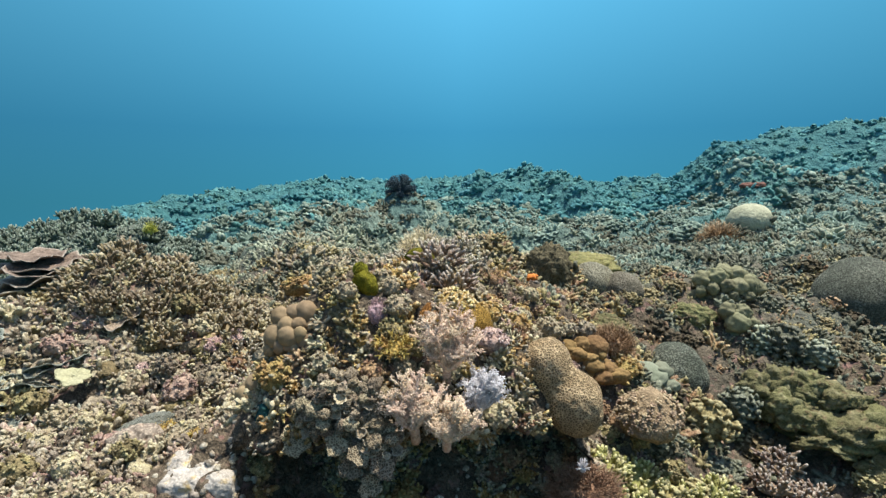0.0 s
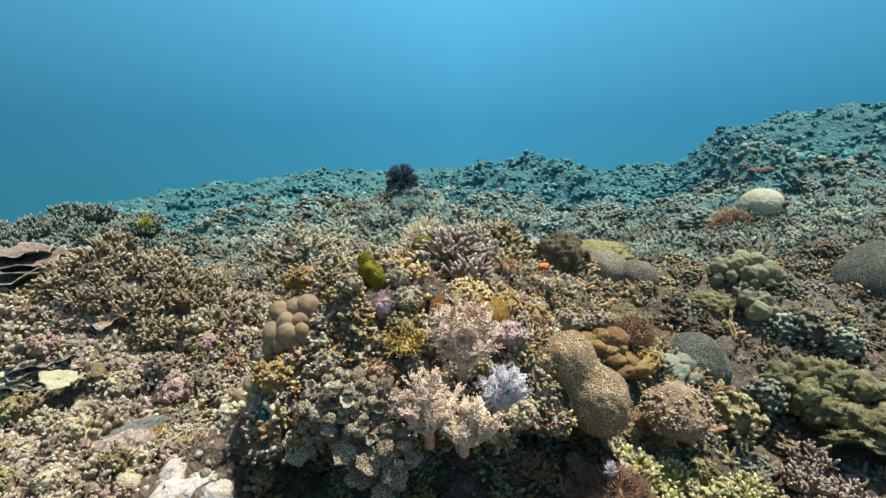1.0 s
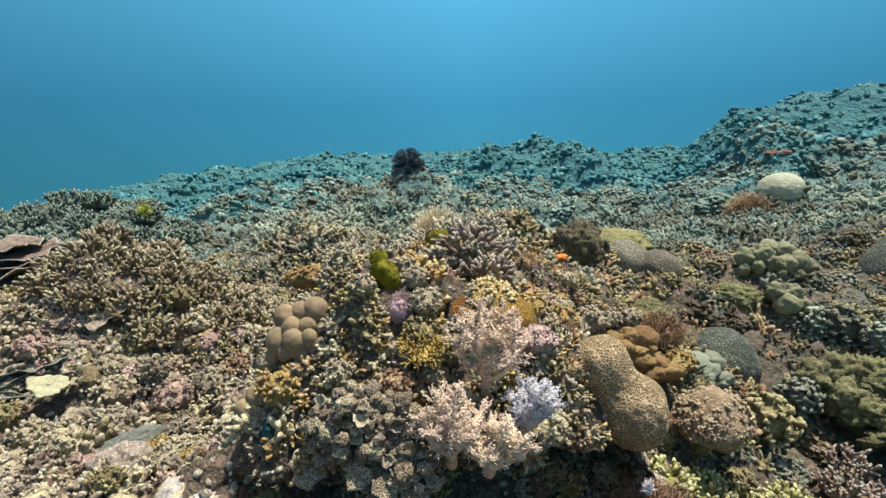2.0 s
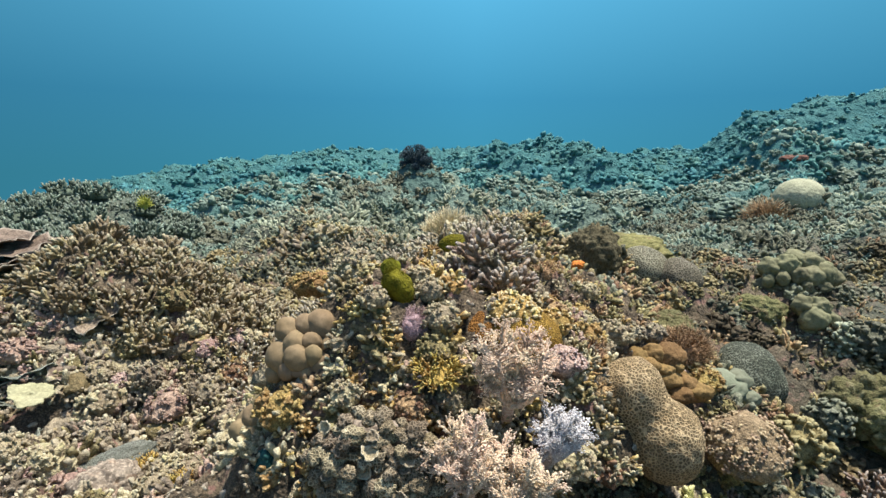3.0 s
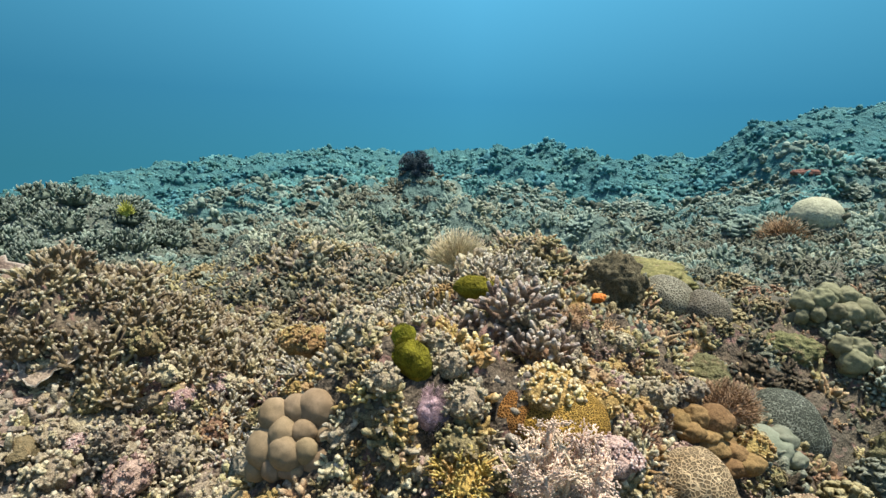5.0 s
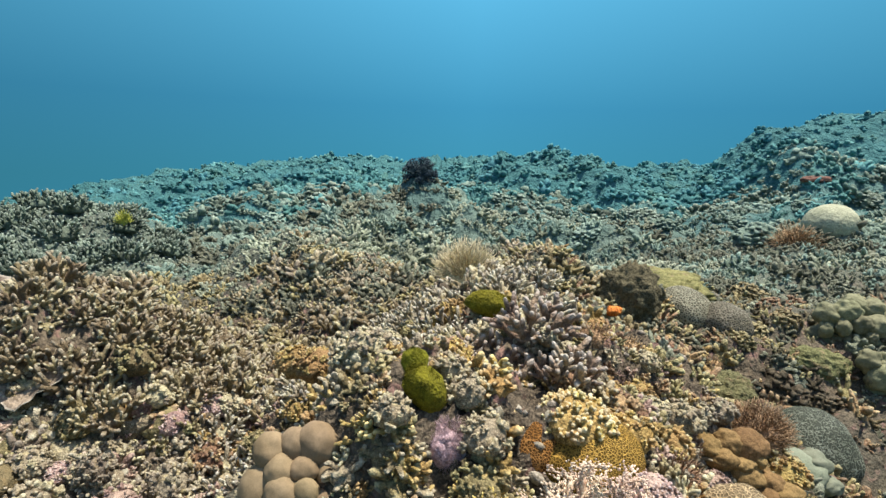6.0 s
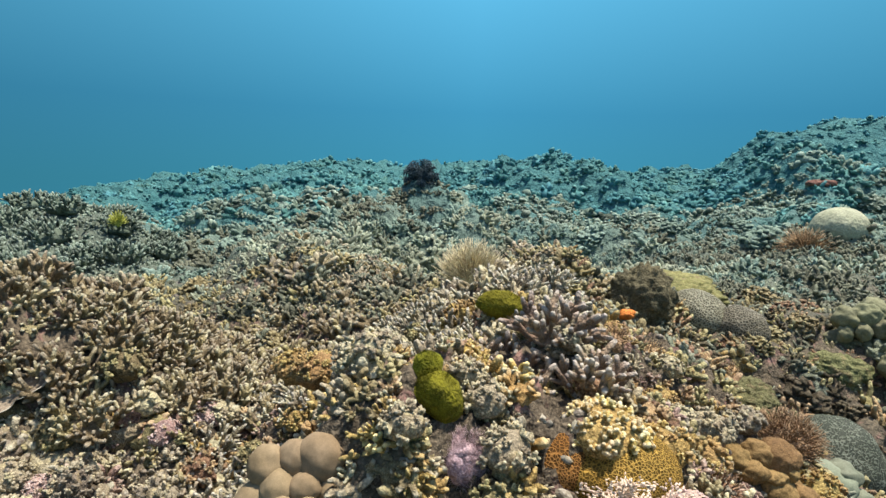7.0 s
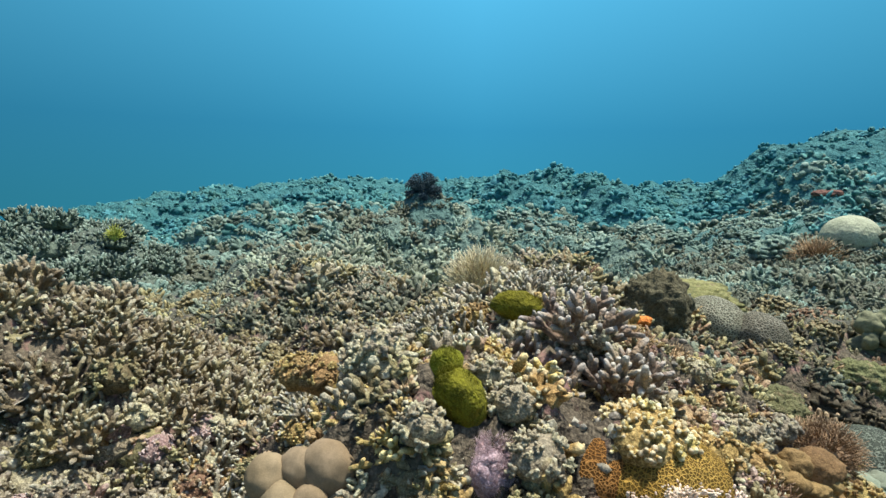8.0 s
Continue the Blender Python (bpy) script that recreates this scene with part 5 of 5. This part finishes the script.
def feather_star(x, y, z, r):
    """A ball of curling arms, each fringed like a feather."""
    top = new("feather_star")
    top.location = (x, y, z)
    tagged(top, "black feather star curled into a ball on the pinnacle", "feather star")
    g = Geo()
    lump(g, (0, 0, 0), (r * 0.4, r * 0.4, r * 0.4), 2, 0.1, 2, 1)
    part("disc", g.mesh("disc", M["black"]), top)
    rng = random.Random(4)
    kinds = []
    for s in range(3):
        g = Geo()
        arc = [Vector((r * 0.15 * math.sin(q * 2.2) * (s - 1), r * 0.12 * q, r * (0.2 + 0.75 * q))) for q in np.linspace(0, 1, 7)]
        g.tube([p[:] for p in arc], [0.008 - 0.0006 * i for i in range(7)], 4)
        for i in range(6):
            for k in range(6):
                d = Vector((math.cos(k * 1.05 + i), math.sin(k * 1.05 + i), 0.5)) * r * 0.17
                g.tube([arc[i][:], (arc[i] + d)[:]], [0.006, 0.003], 3)
        kinds.append(g.mesh("arm", M["black"]))
    for i, d in enumerate(dome_points(64, -0.7, 0.12, rng)):
        part("arm", kinds[i % 3], top, turn_to(d) @ pose(0, 0, 0, 0, 0, rng.uniform(0, 360)))


feather_star(-0.56, 7.05, 1.1, 0.215)


# ---- thickets of finger coral ----


def spread(n, x0, x1, y0, y1, gap, keep=lambda x, y: True, tries=40):
    """Places that keep their distance from each other."""
    out = []
    for _ in range(n * tries):
        if len(out) >= n:
            break
        x, y = rng.uniform(x0, x1), rng.uniform(y0, y1)
        if keep(x, y) and all((x - a) ** 2 + (y - b) ** 2 > gap * gap for a, b in out):
            out.append((x, y))
    return out


def on_mound(x, y):
    return ((x + 3.5) / 1.15) ** 2 + ((y - 5.2) / 0.95) ** 2 < 1


def in_thicket(x, y):
    return ((x + 1.45) / 0.92) ** 2 + ((y - 2.95) / 0.48) ** 2 < 1 and not (x < -1.85 and y < 2.75) and not (x > -1.25 and y < 2.62 + 0.3 * (x + 1.25))


i = 0
for x, y in spread(80, -2.4, -0.5, 2.3, 3.4, 0.115, in_thicket):
    i += 1
    branching_coral(seat(x, y, 1, 0.02, 0.55, rng=rng), rng.uniform(0.09, 0.12), FINGERS, M["finger"], 20, rng.uniform(0.8, 1.1),
                    "tan finger coral with pale blunt tips", group="finger coral thicket", seed=i, low=0.15, rise=1.3)
for x, y in spread(44, -1.1, 0.2, 2.25, 3.5, 0.13, lambda x, y: ((x + 0.45) / 0.58) ** 2 + ((y - 2.8) / 0.58) ** 2 < 1 and (x + 0.1) ** 2 + (y - 2.5) ** 2 > 0.012):
    i += 1
    branching_coral(seat(x, y, 1, 0.02, 0.4, rng=rng), rng.uniform(0.08, 0.11), FINGERS_PALE, M["finger_pale"], 20, rng.uniform(0.85, 1.15),
                    "pale cream finger coral on the knoll's crest", group="crest finger corals", seed=i)
for x, y in spread(22, 0.66, 1.5, 1.78, 2.3, 0.12, lambda x, y: 1.42 + 0.42 * x < y < 1.85 + 0.3 * x):
    i += 1
    branching_coral(seat(x, y, 1, -0.01, 0.3, rng=rng), rng.uniform(0.10, 0.13), FINGERS_GREEN, M["finger_green"], 22, rng.uniform(0.9, 1.1),
                    "yellow-green finger coral with stubby tips", group="gully finger corals", seed=i)
for x, y, r in ((-0.10, 2.17, 0.09), (0.0, 2.23, 0.08), (-0.15, 2.26, 0.07), (0.06, 2.14, 0.07)):
    i += 1
    branching_coral(seat(x, y, 1, 0.02, 0.2, rng=rng), r, FINGERS_MAUVE, M["finger_mauve"], 15, 0.62, "mauve-brown staghorn coral with thick rough branches", group="staghorn corals", seed=i)
for x, y in spread(30, -4.8, -2.3, 4.2, 5.6, 0.24, on_mound):
    i += 1
    branching_coral(seat(x, y, 1, -0.02, 0.5, rng=rng), rng.uniform(0.15, 0.19), FINGERS_SEA, M["mound"], 24, rng.uniform(0.85, 1.1),
                    "dark sage finger coral on a round mound", group="mound finger corals", seed=i, low=0.1, rise=1.1)


# ---- smaller colonies everywhere ----
def near_tone(x, y):
    if x < -0.62 and y < 2.5:
        return rng.choice(("cream", "cream", "cream", "grey", "grey", "grey", "olive", "cream", "rose"))
    if x > 0.9:
        # umber among these darkens the right slope as if in shade
        return rng.choice(("umber", "olive", "moor", "moor", "olive", "brown"))
    if x > 0.25 and y > 2.2:
        return rng.choice(("brown", "gold", "olive", "rose", "grey", "cream"))
    return rng.choice(("cream", "olive", "gold", "cream", "ochre", "cream", "brown", "olive", "gold", "olive", "cream", "rose"))


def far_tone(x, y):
    """Kinds grow in patches: dark, middling and pale ones; with distance their colours turn blue-green as painted haze.
    """
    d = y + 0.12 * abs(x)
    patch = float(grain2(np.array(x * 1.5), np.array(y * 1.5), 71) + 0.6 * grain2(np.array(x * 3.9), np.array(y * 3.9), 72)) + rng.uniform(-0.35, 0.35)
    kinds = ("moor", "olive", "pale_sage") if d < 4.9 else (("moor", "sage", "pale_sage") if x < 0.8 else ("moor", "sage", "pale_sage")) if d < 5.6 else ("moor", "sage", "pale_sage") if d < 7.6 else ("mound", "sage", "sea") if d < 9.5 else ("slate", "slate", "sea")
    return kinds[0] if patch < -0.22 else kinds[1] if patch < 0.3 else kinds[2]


def crest_tone(x, y):
    return rng.choice(("finger", "finger", "finger", "grey", "cream") if x < 0.3 else ("brown", "olive", "gold", "moor", "olive"))


def fringe(x, y):
    """Growth thins out towards the bare rock in front of the knoll and down its side."""
    ragged = 0.4 * float(grain2(np.array(x * 2.3), np.array(y * 2.3), 81)) + rng.uniform(-0.2, 0.2)
    return y - 1.1 + ragged > 0 and x + 2.3 + ragged > 0


def free(x, y):
    """Clear of the large named corals of the knoll, and of the hollow under its ledge."""
    if -0.55 < x < 0.62 and y < 1.56 + 0.1 * math.sin(9 * x):
        return False
    for cx, cy, r in ((0.03, 1.97, 0.14), (-0.51, 1.85, 0.1), (-0.65, 1.81, 0.055), (0.45, 1.93, 0.13), (-0.27, 1.93, 0.075), (-0.215, 1.88, 0.065), (0.71, 2.5, 0.13), (-0.765, 1.64, 0.18), (-1.47, 2.1, 0.08), (-0.13, 2.2, 0.09)):
        if (x - cx) ** 2 + (y - cy) ** 2 < r * r:
            return False
    return True


for k, (p, n) in enumerate(places(135, -1.75, 1.05, 1.45, 2.75, 0.105, lambda x, y: free(x, y) and not in_thicket(x, y))):
    t = near_tone(p[0], p[1])
    knobby_coral(rooted(p, n, 0.35, -0.02), rng.uniform(0.05, 0.08), t, rng.choice((16, 20, 24)), k, f"{WORDS[t]} coral head of blunt knobs", rng.uniform(0.7, 1.1), f"{WORDS[t]} knobby corals")
for p, n in places(130, 0.7, 3.6, 1.9, 4.8, 0.165, lambda x, y: x > 0.9 or y > 3.0):
    # umber heads again carry the gully's shade as colour
    t = rng.choice(("umber", "umber", "moor", "olive", "olive", "moor") if p[1] < 3.9 else ("umber", "moor", "moor", "brown", "olive"))
    s = rng.uniform(0.07, 0.13)
    put("cauliflower_coral", rng.choice(CAULI[t]), rooted(p, n, 0.4, s * 0.2) @ Matrix.Diagonal((s, s * rng.uniform(0.75, 1.2), s * rng.uniform(0.6, 1.0), 1)), f"{WORDS[t]} coral head packed with short stubs", "coral", f"{WORDS[t]} cauliflower corals")
for p, n in places(120, -5.2, 6.0, 3.3, 8.4, 0.3, lambda x, y: not on_mound(x, y) and (x < 0.9 or y > 4.6)):
    t = far_tone(p[0], p[1])
    s = rng.uniform(0.08, 0.15) if p[1] < 5 else rng.uniform(0.13, 0.27)
    put("cauliflower_coral", rng.choice(FAR_CAULI[t]), rooted(p, n, 0.4, s * 0.25) @ Matrix.Diagonal((s, s * rng.uniform(0.75, 1.2), s * rng.uniform(0.5, 0.85), 1)), f"{WORDS[t]} coral head packed with short stubs", "coral", f"{WORDS[t]} cauliflower corals")
for p, n in places(46, 0.2, 1.1, 1.75, 3.5, 0.12, lambda x, y: free(x, y)):
    put("turf_tuft", rng.choice(TURF), rooted(p, n, 0.6, 0.01) @ Matrix.Scale(rng.uniform(0.03, 0.06), 4), "small rust brown turf tuft between corals", "alga", "turf tufts")
for p, n in places(16, -2.3, -1.38, 1.7, 2.5, 0.14, lambda x, y: free(x, y)):
    put("plate_coral", rng.choice(LEAVES), rooted(p, n, 0.5, -0.005) @ Matrix.Scale(rng.uniform(0.05, 0.09), 4), "small ragged plate coral on the slope", "coral", "small plate corals")


# ---- growth and rubble too dense to count ----
def growth(name, label, jobs, shapes, low=0.6, high=1.15):
    """One sheet of small colonies. jobs: (places, tone chooser, least and greatest size)."""
    mats = [M[t] for t in TONES]
    pile = Pile()
    for spots, tone, s0, s1 in jobs:
        for p, n in spots:
            s = s0 + (s1 - s0) * rng.random() ** 1.7
            m = rooted(p, n, rng.uniform(0.2, 0.8), s * 0.2) @ Matrix.Diagonal((s, s * rng.uniform(0.75, 1.25), s * rng.uniform(low, high), 1))
            pile.add(rng.choice(shapes), m, rng.random(), TONES.index(tone(p[0], p[1])))
    return tagged(new(name, pile.mesh(name, mats)), label, "coral", kind="stuff")


knobby_coral(Matrix.Translation((0.87, 2.17, 0.24)) @ pose(0, 0, 0, 16, -6, 0), 0.17, "stub", 96, 71, "tan brown cauliflower coral of packed short stubs", 0.8)
for k, (x, y, z, r, t) in enumerate(((2.12, 3.30, 0.20, 0.11, "moor"), (2.28, 3.22, 0.16, 0.10, "pale_sage"), (2.02, 3.36, 0.20, 0.09, "pale_sage"), (1.36, 2.66, -0.02, 0.11, "olive"), (1.62, 2.85, 0.0, 0.10, "moor"))):
    put("cauliflower_coral", CAULI[t][k % 3], Matrix.Translation((x, y, z)) @ Matrix.Scale(r * 1.25, 4), f"{WORDS[t]} coral head of crowded stubs beside the gully")
for k, (x, y) in enumerate(((1.6, 2.5), (1.72, 2.46), (1.82, 2.52), (1.7, 2.6))):
    branching_coral(seat(x, y, 1, -0.08, 0.2, rng=rng), 0.09, FINGERS_MAUVE, M["finger_mauve"], 18, 0.6, "grey-mauve staghorn coral low in the gully", group="gully staghorn corals", seed=300 + k)
NEAR_SHAPES = [packed(cluster_geo(s, 9, 0.24, 0.65)) for s in range(3)] + [packed(cluster_geo(s + 4, 13, 0.16, 0.6)) for s in range(3)] + [packed(sprig_geo(s)) for s in range(5)]
SLOPE_SHAPES = [packed(lump(Geo(), (0, 0, 0), (1, 0.85, 0.7), 2, 0.8, 3.0, s + 30)) for s in range(3)] + NEAR_SHAPES[:8]
growth("slope_growth", "eroded cream and rose reef chunks on the slope",
       [(places(1850, -2.6, -0.6, 0.8, 2.55, 0.04, lambda x, y: free(x, y) and not in_thicket(x, y) and fringe(x, y)), near_tone, 0.028, 0.065)], SLOPE_SHAPES)
LIGHT_SHAPES = [packed(spiky_geo(s, 11, 0.19)) for s in range(6)] + [packed(cluster_geo(s + 9, 6, 0.26, 0.65)) for s in range(2)]
def knoll_tone(x, y):
    return rng.choice(("cream", "cream", "olive", "gold", "ochre", "finger"))


for k, (p, n) in enumerate(places(14, -0.48, 0.25, 1.7, 2.1, 0.085, free)):
    t = rng.choice(("cream", "ochre", "cream", "olive"))
    knobby_coral(rooted(p, n, 0.35, -0.025), rng.uniform(0.045, 0.06), t, 20, 400 + k, f"{WORDS[t]} coral head of blunt knobs", 1.0, f"{WORDS[t]} knobby corals")
growth("small_corals", "dense growth of small brown, cream and rose corals",
       [(places(460, -0.55, 0.4, 1.6, 2.15, 0.026, free), knoll_tone, 0.026, 0.05),
        (places(2150, -2.6, 1.0, 0.8, 2.75, 0.034, lambda x, y: free(x, y) and not in_thicket(x, y) and fringe(x, y) and (x > -0.55 or rng.random() < 0.5)), near_tone, 0.020, 0.046),
        (places(380, -2.4, -0.5, 2.3, 3.4, 0.04, in_thicket), lambda x, y: "finger", 0.03, 0.05)], NEAR_SHAPES)
growth("crest_growth", "twiggy small corals behind the knoll and in the gully",
       [(places(900, -1.3, 1.2, 2.7, 4.6, 0.045, lambda x, y: True), crest_tone, 0.04, 0.085),
        (places(1200, 0.8, 3.8, 1.7, 4.8, 0.045, lambda x, y: True), near_tone, 0.035, 0.08)], LIGHT_SHAPES)
REEF_SHAPES = [packed(spiky_geo(s + 20, 13, 0.17)) for s in range(5)] + [packed(cluster_geo(s + 9, 7, 0.22, 0.6)) for s in range(2)] + [packed(bush_geo(s, 16, 0.13, 0.6)) for s in range(2)]
FAR_LUMPS = [packed(cluster_geo(s + 19, 5, 0.32, 0.4)) for s in range(4)] + [packed(bush_geo(s + 10, 7, 0.24, 0.5, 0.5)) for s in range(2)]
# these two far sheets take colours that imitate haze, stronger with distance
growth("reef_growth", "dense coral growth on the reef beyond, haze-tinted sage and sea green",
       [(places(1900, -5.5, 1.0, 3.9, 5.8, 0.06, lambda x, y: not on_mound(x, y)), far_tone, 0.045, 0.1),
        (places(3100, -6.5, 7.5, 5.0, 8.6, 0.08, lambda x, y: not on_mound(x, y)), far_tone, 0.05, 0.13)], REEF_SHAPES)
growth("mound_growth", "short sage fingers filling the round coral mound",
       [(places(2000, -5.0, -2.2, 4.1, 6.1, 0.038, on_mound), lambda x, y: "mound", 0.06, 0.085)], [packed(spiky_geo(s + 40, 10, 0.17)) for s in range(4)])
growth("slope_reef_growth", "grey-green bushy growth on the rising reef slope",
       [(places(1600, 0.9, 6.5, 4.2, 6.6, 0.055, lambda x, y: True), far_tone, 0.04, 0.1)], REEF_SHAPES)
growth("crest_back_growth", "twiggy pale growth behind the knoll's crest",
       [(places(800, -2.6, 1.0, 3.3, 4.1, 0.05, lambda x, y: True), lambda x, y: rng.choice(("moor", "olive", "olive", "finger")), 0.04, 0.08)], LIGHT_SHAPES)
growth("distant_reef_growth", "low coral growth far down the reef, tinted blue-green as haze",
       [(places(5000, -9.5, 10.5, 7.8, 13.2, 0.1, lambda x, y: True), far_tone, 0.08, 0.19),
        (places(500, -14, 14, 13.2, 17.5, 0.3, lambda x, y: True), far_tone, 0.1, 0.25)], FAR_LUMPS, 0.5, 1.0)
growth("side_growth", "scattered small corals round the knoll",
       [(places(700, -5.0, 5.0, -2.5, 1.45, 0.1, lambda x, y: rng.random() < 0.35 + 0.35 * (y + 2.5) / 4), near_tone, 0.04, 0.10),
        (places(420, -5.0, -1.8, 1.0, 3.8, 0.07, lambda x, y: True), near_tone, 0.04, 0.09),
        (places(300, 3.4, 6.5, 1.0, 5.0, 0.09, lambda x, y: True), near_tone, 0.05, 0.11)], LIGHT_SHAPES)


def build_rubble():
    mats = [M["rubble"]]
    pile = Pile()
    bits = [packed(lump(Geo(), (0, 0, 0), (1, 0.75, 0.7), 1, 0.5, 2.0, s)) for s in range(5)]
    for p, n in places(2700, -2.7, 0.9, 0.7, 3.3, 0.01, lambda x, y: not in_thicket(x, y) and fringe(x, y) and (x < -0.6 or rng.random() < 0.4)):
        s = rng.uniform(0.006, 0.019)
        pile.add(rng.choice(bits), rooted(p, n, 0.5, 0) @ Matrix.Scale(s, 4), rng.random(), 0)
    return tagged(new("coral_rubble", pile.mesh("coral_rubble", mats)), "pale broken coral rubble lying over the reef slope", "rubble", kind="stuff")


build_rubble()
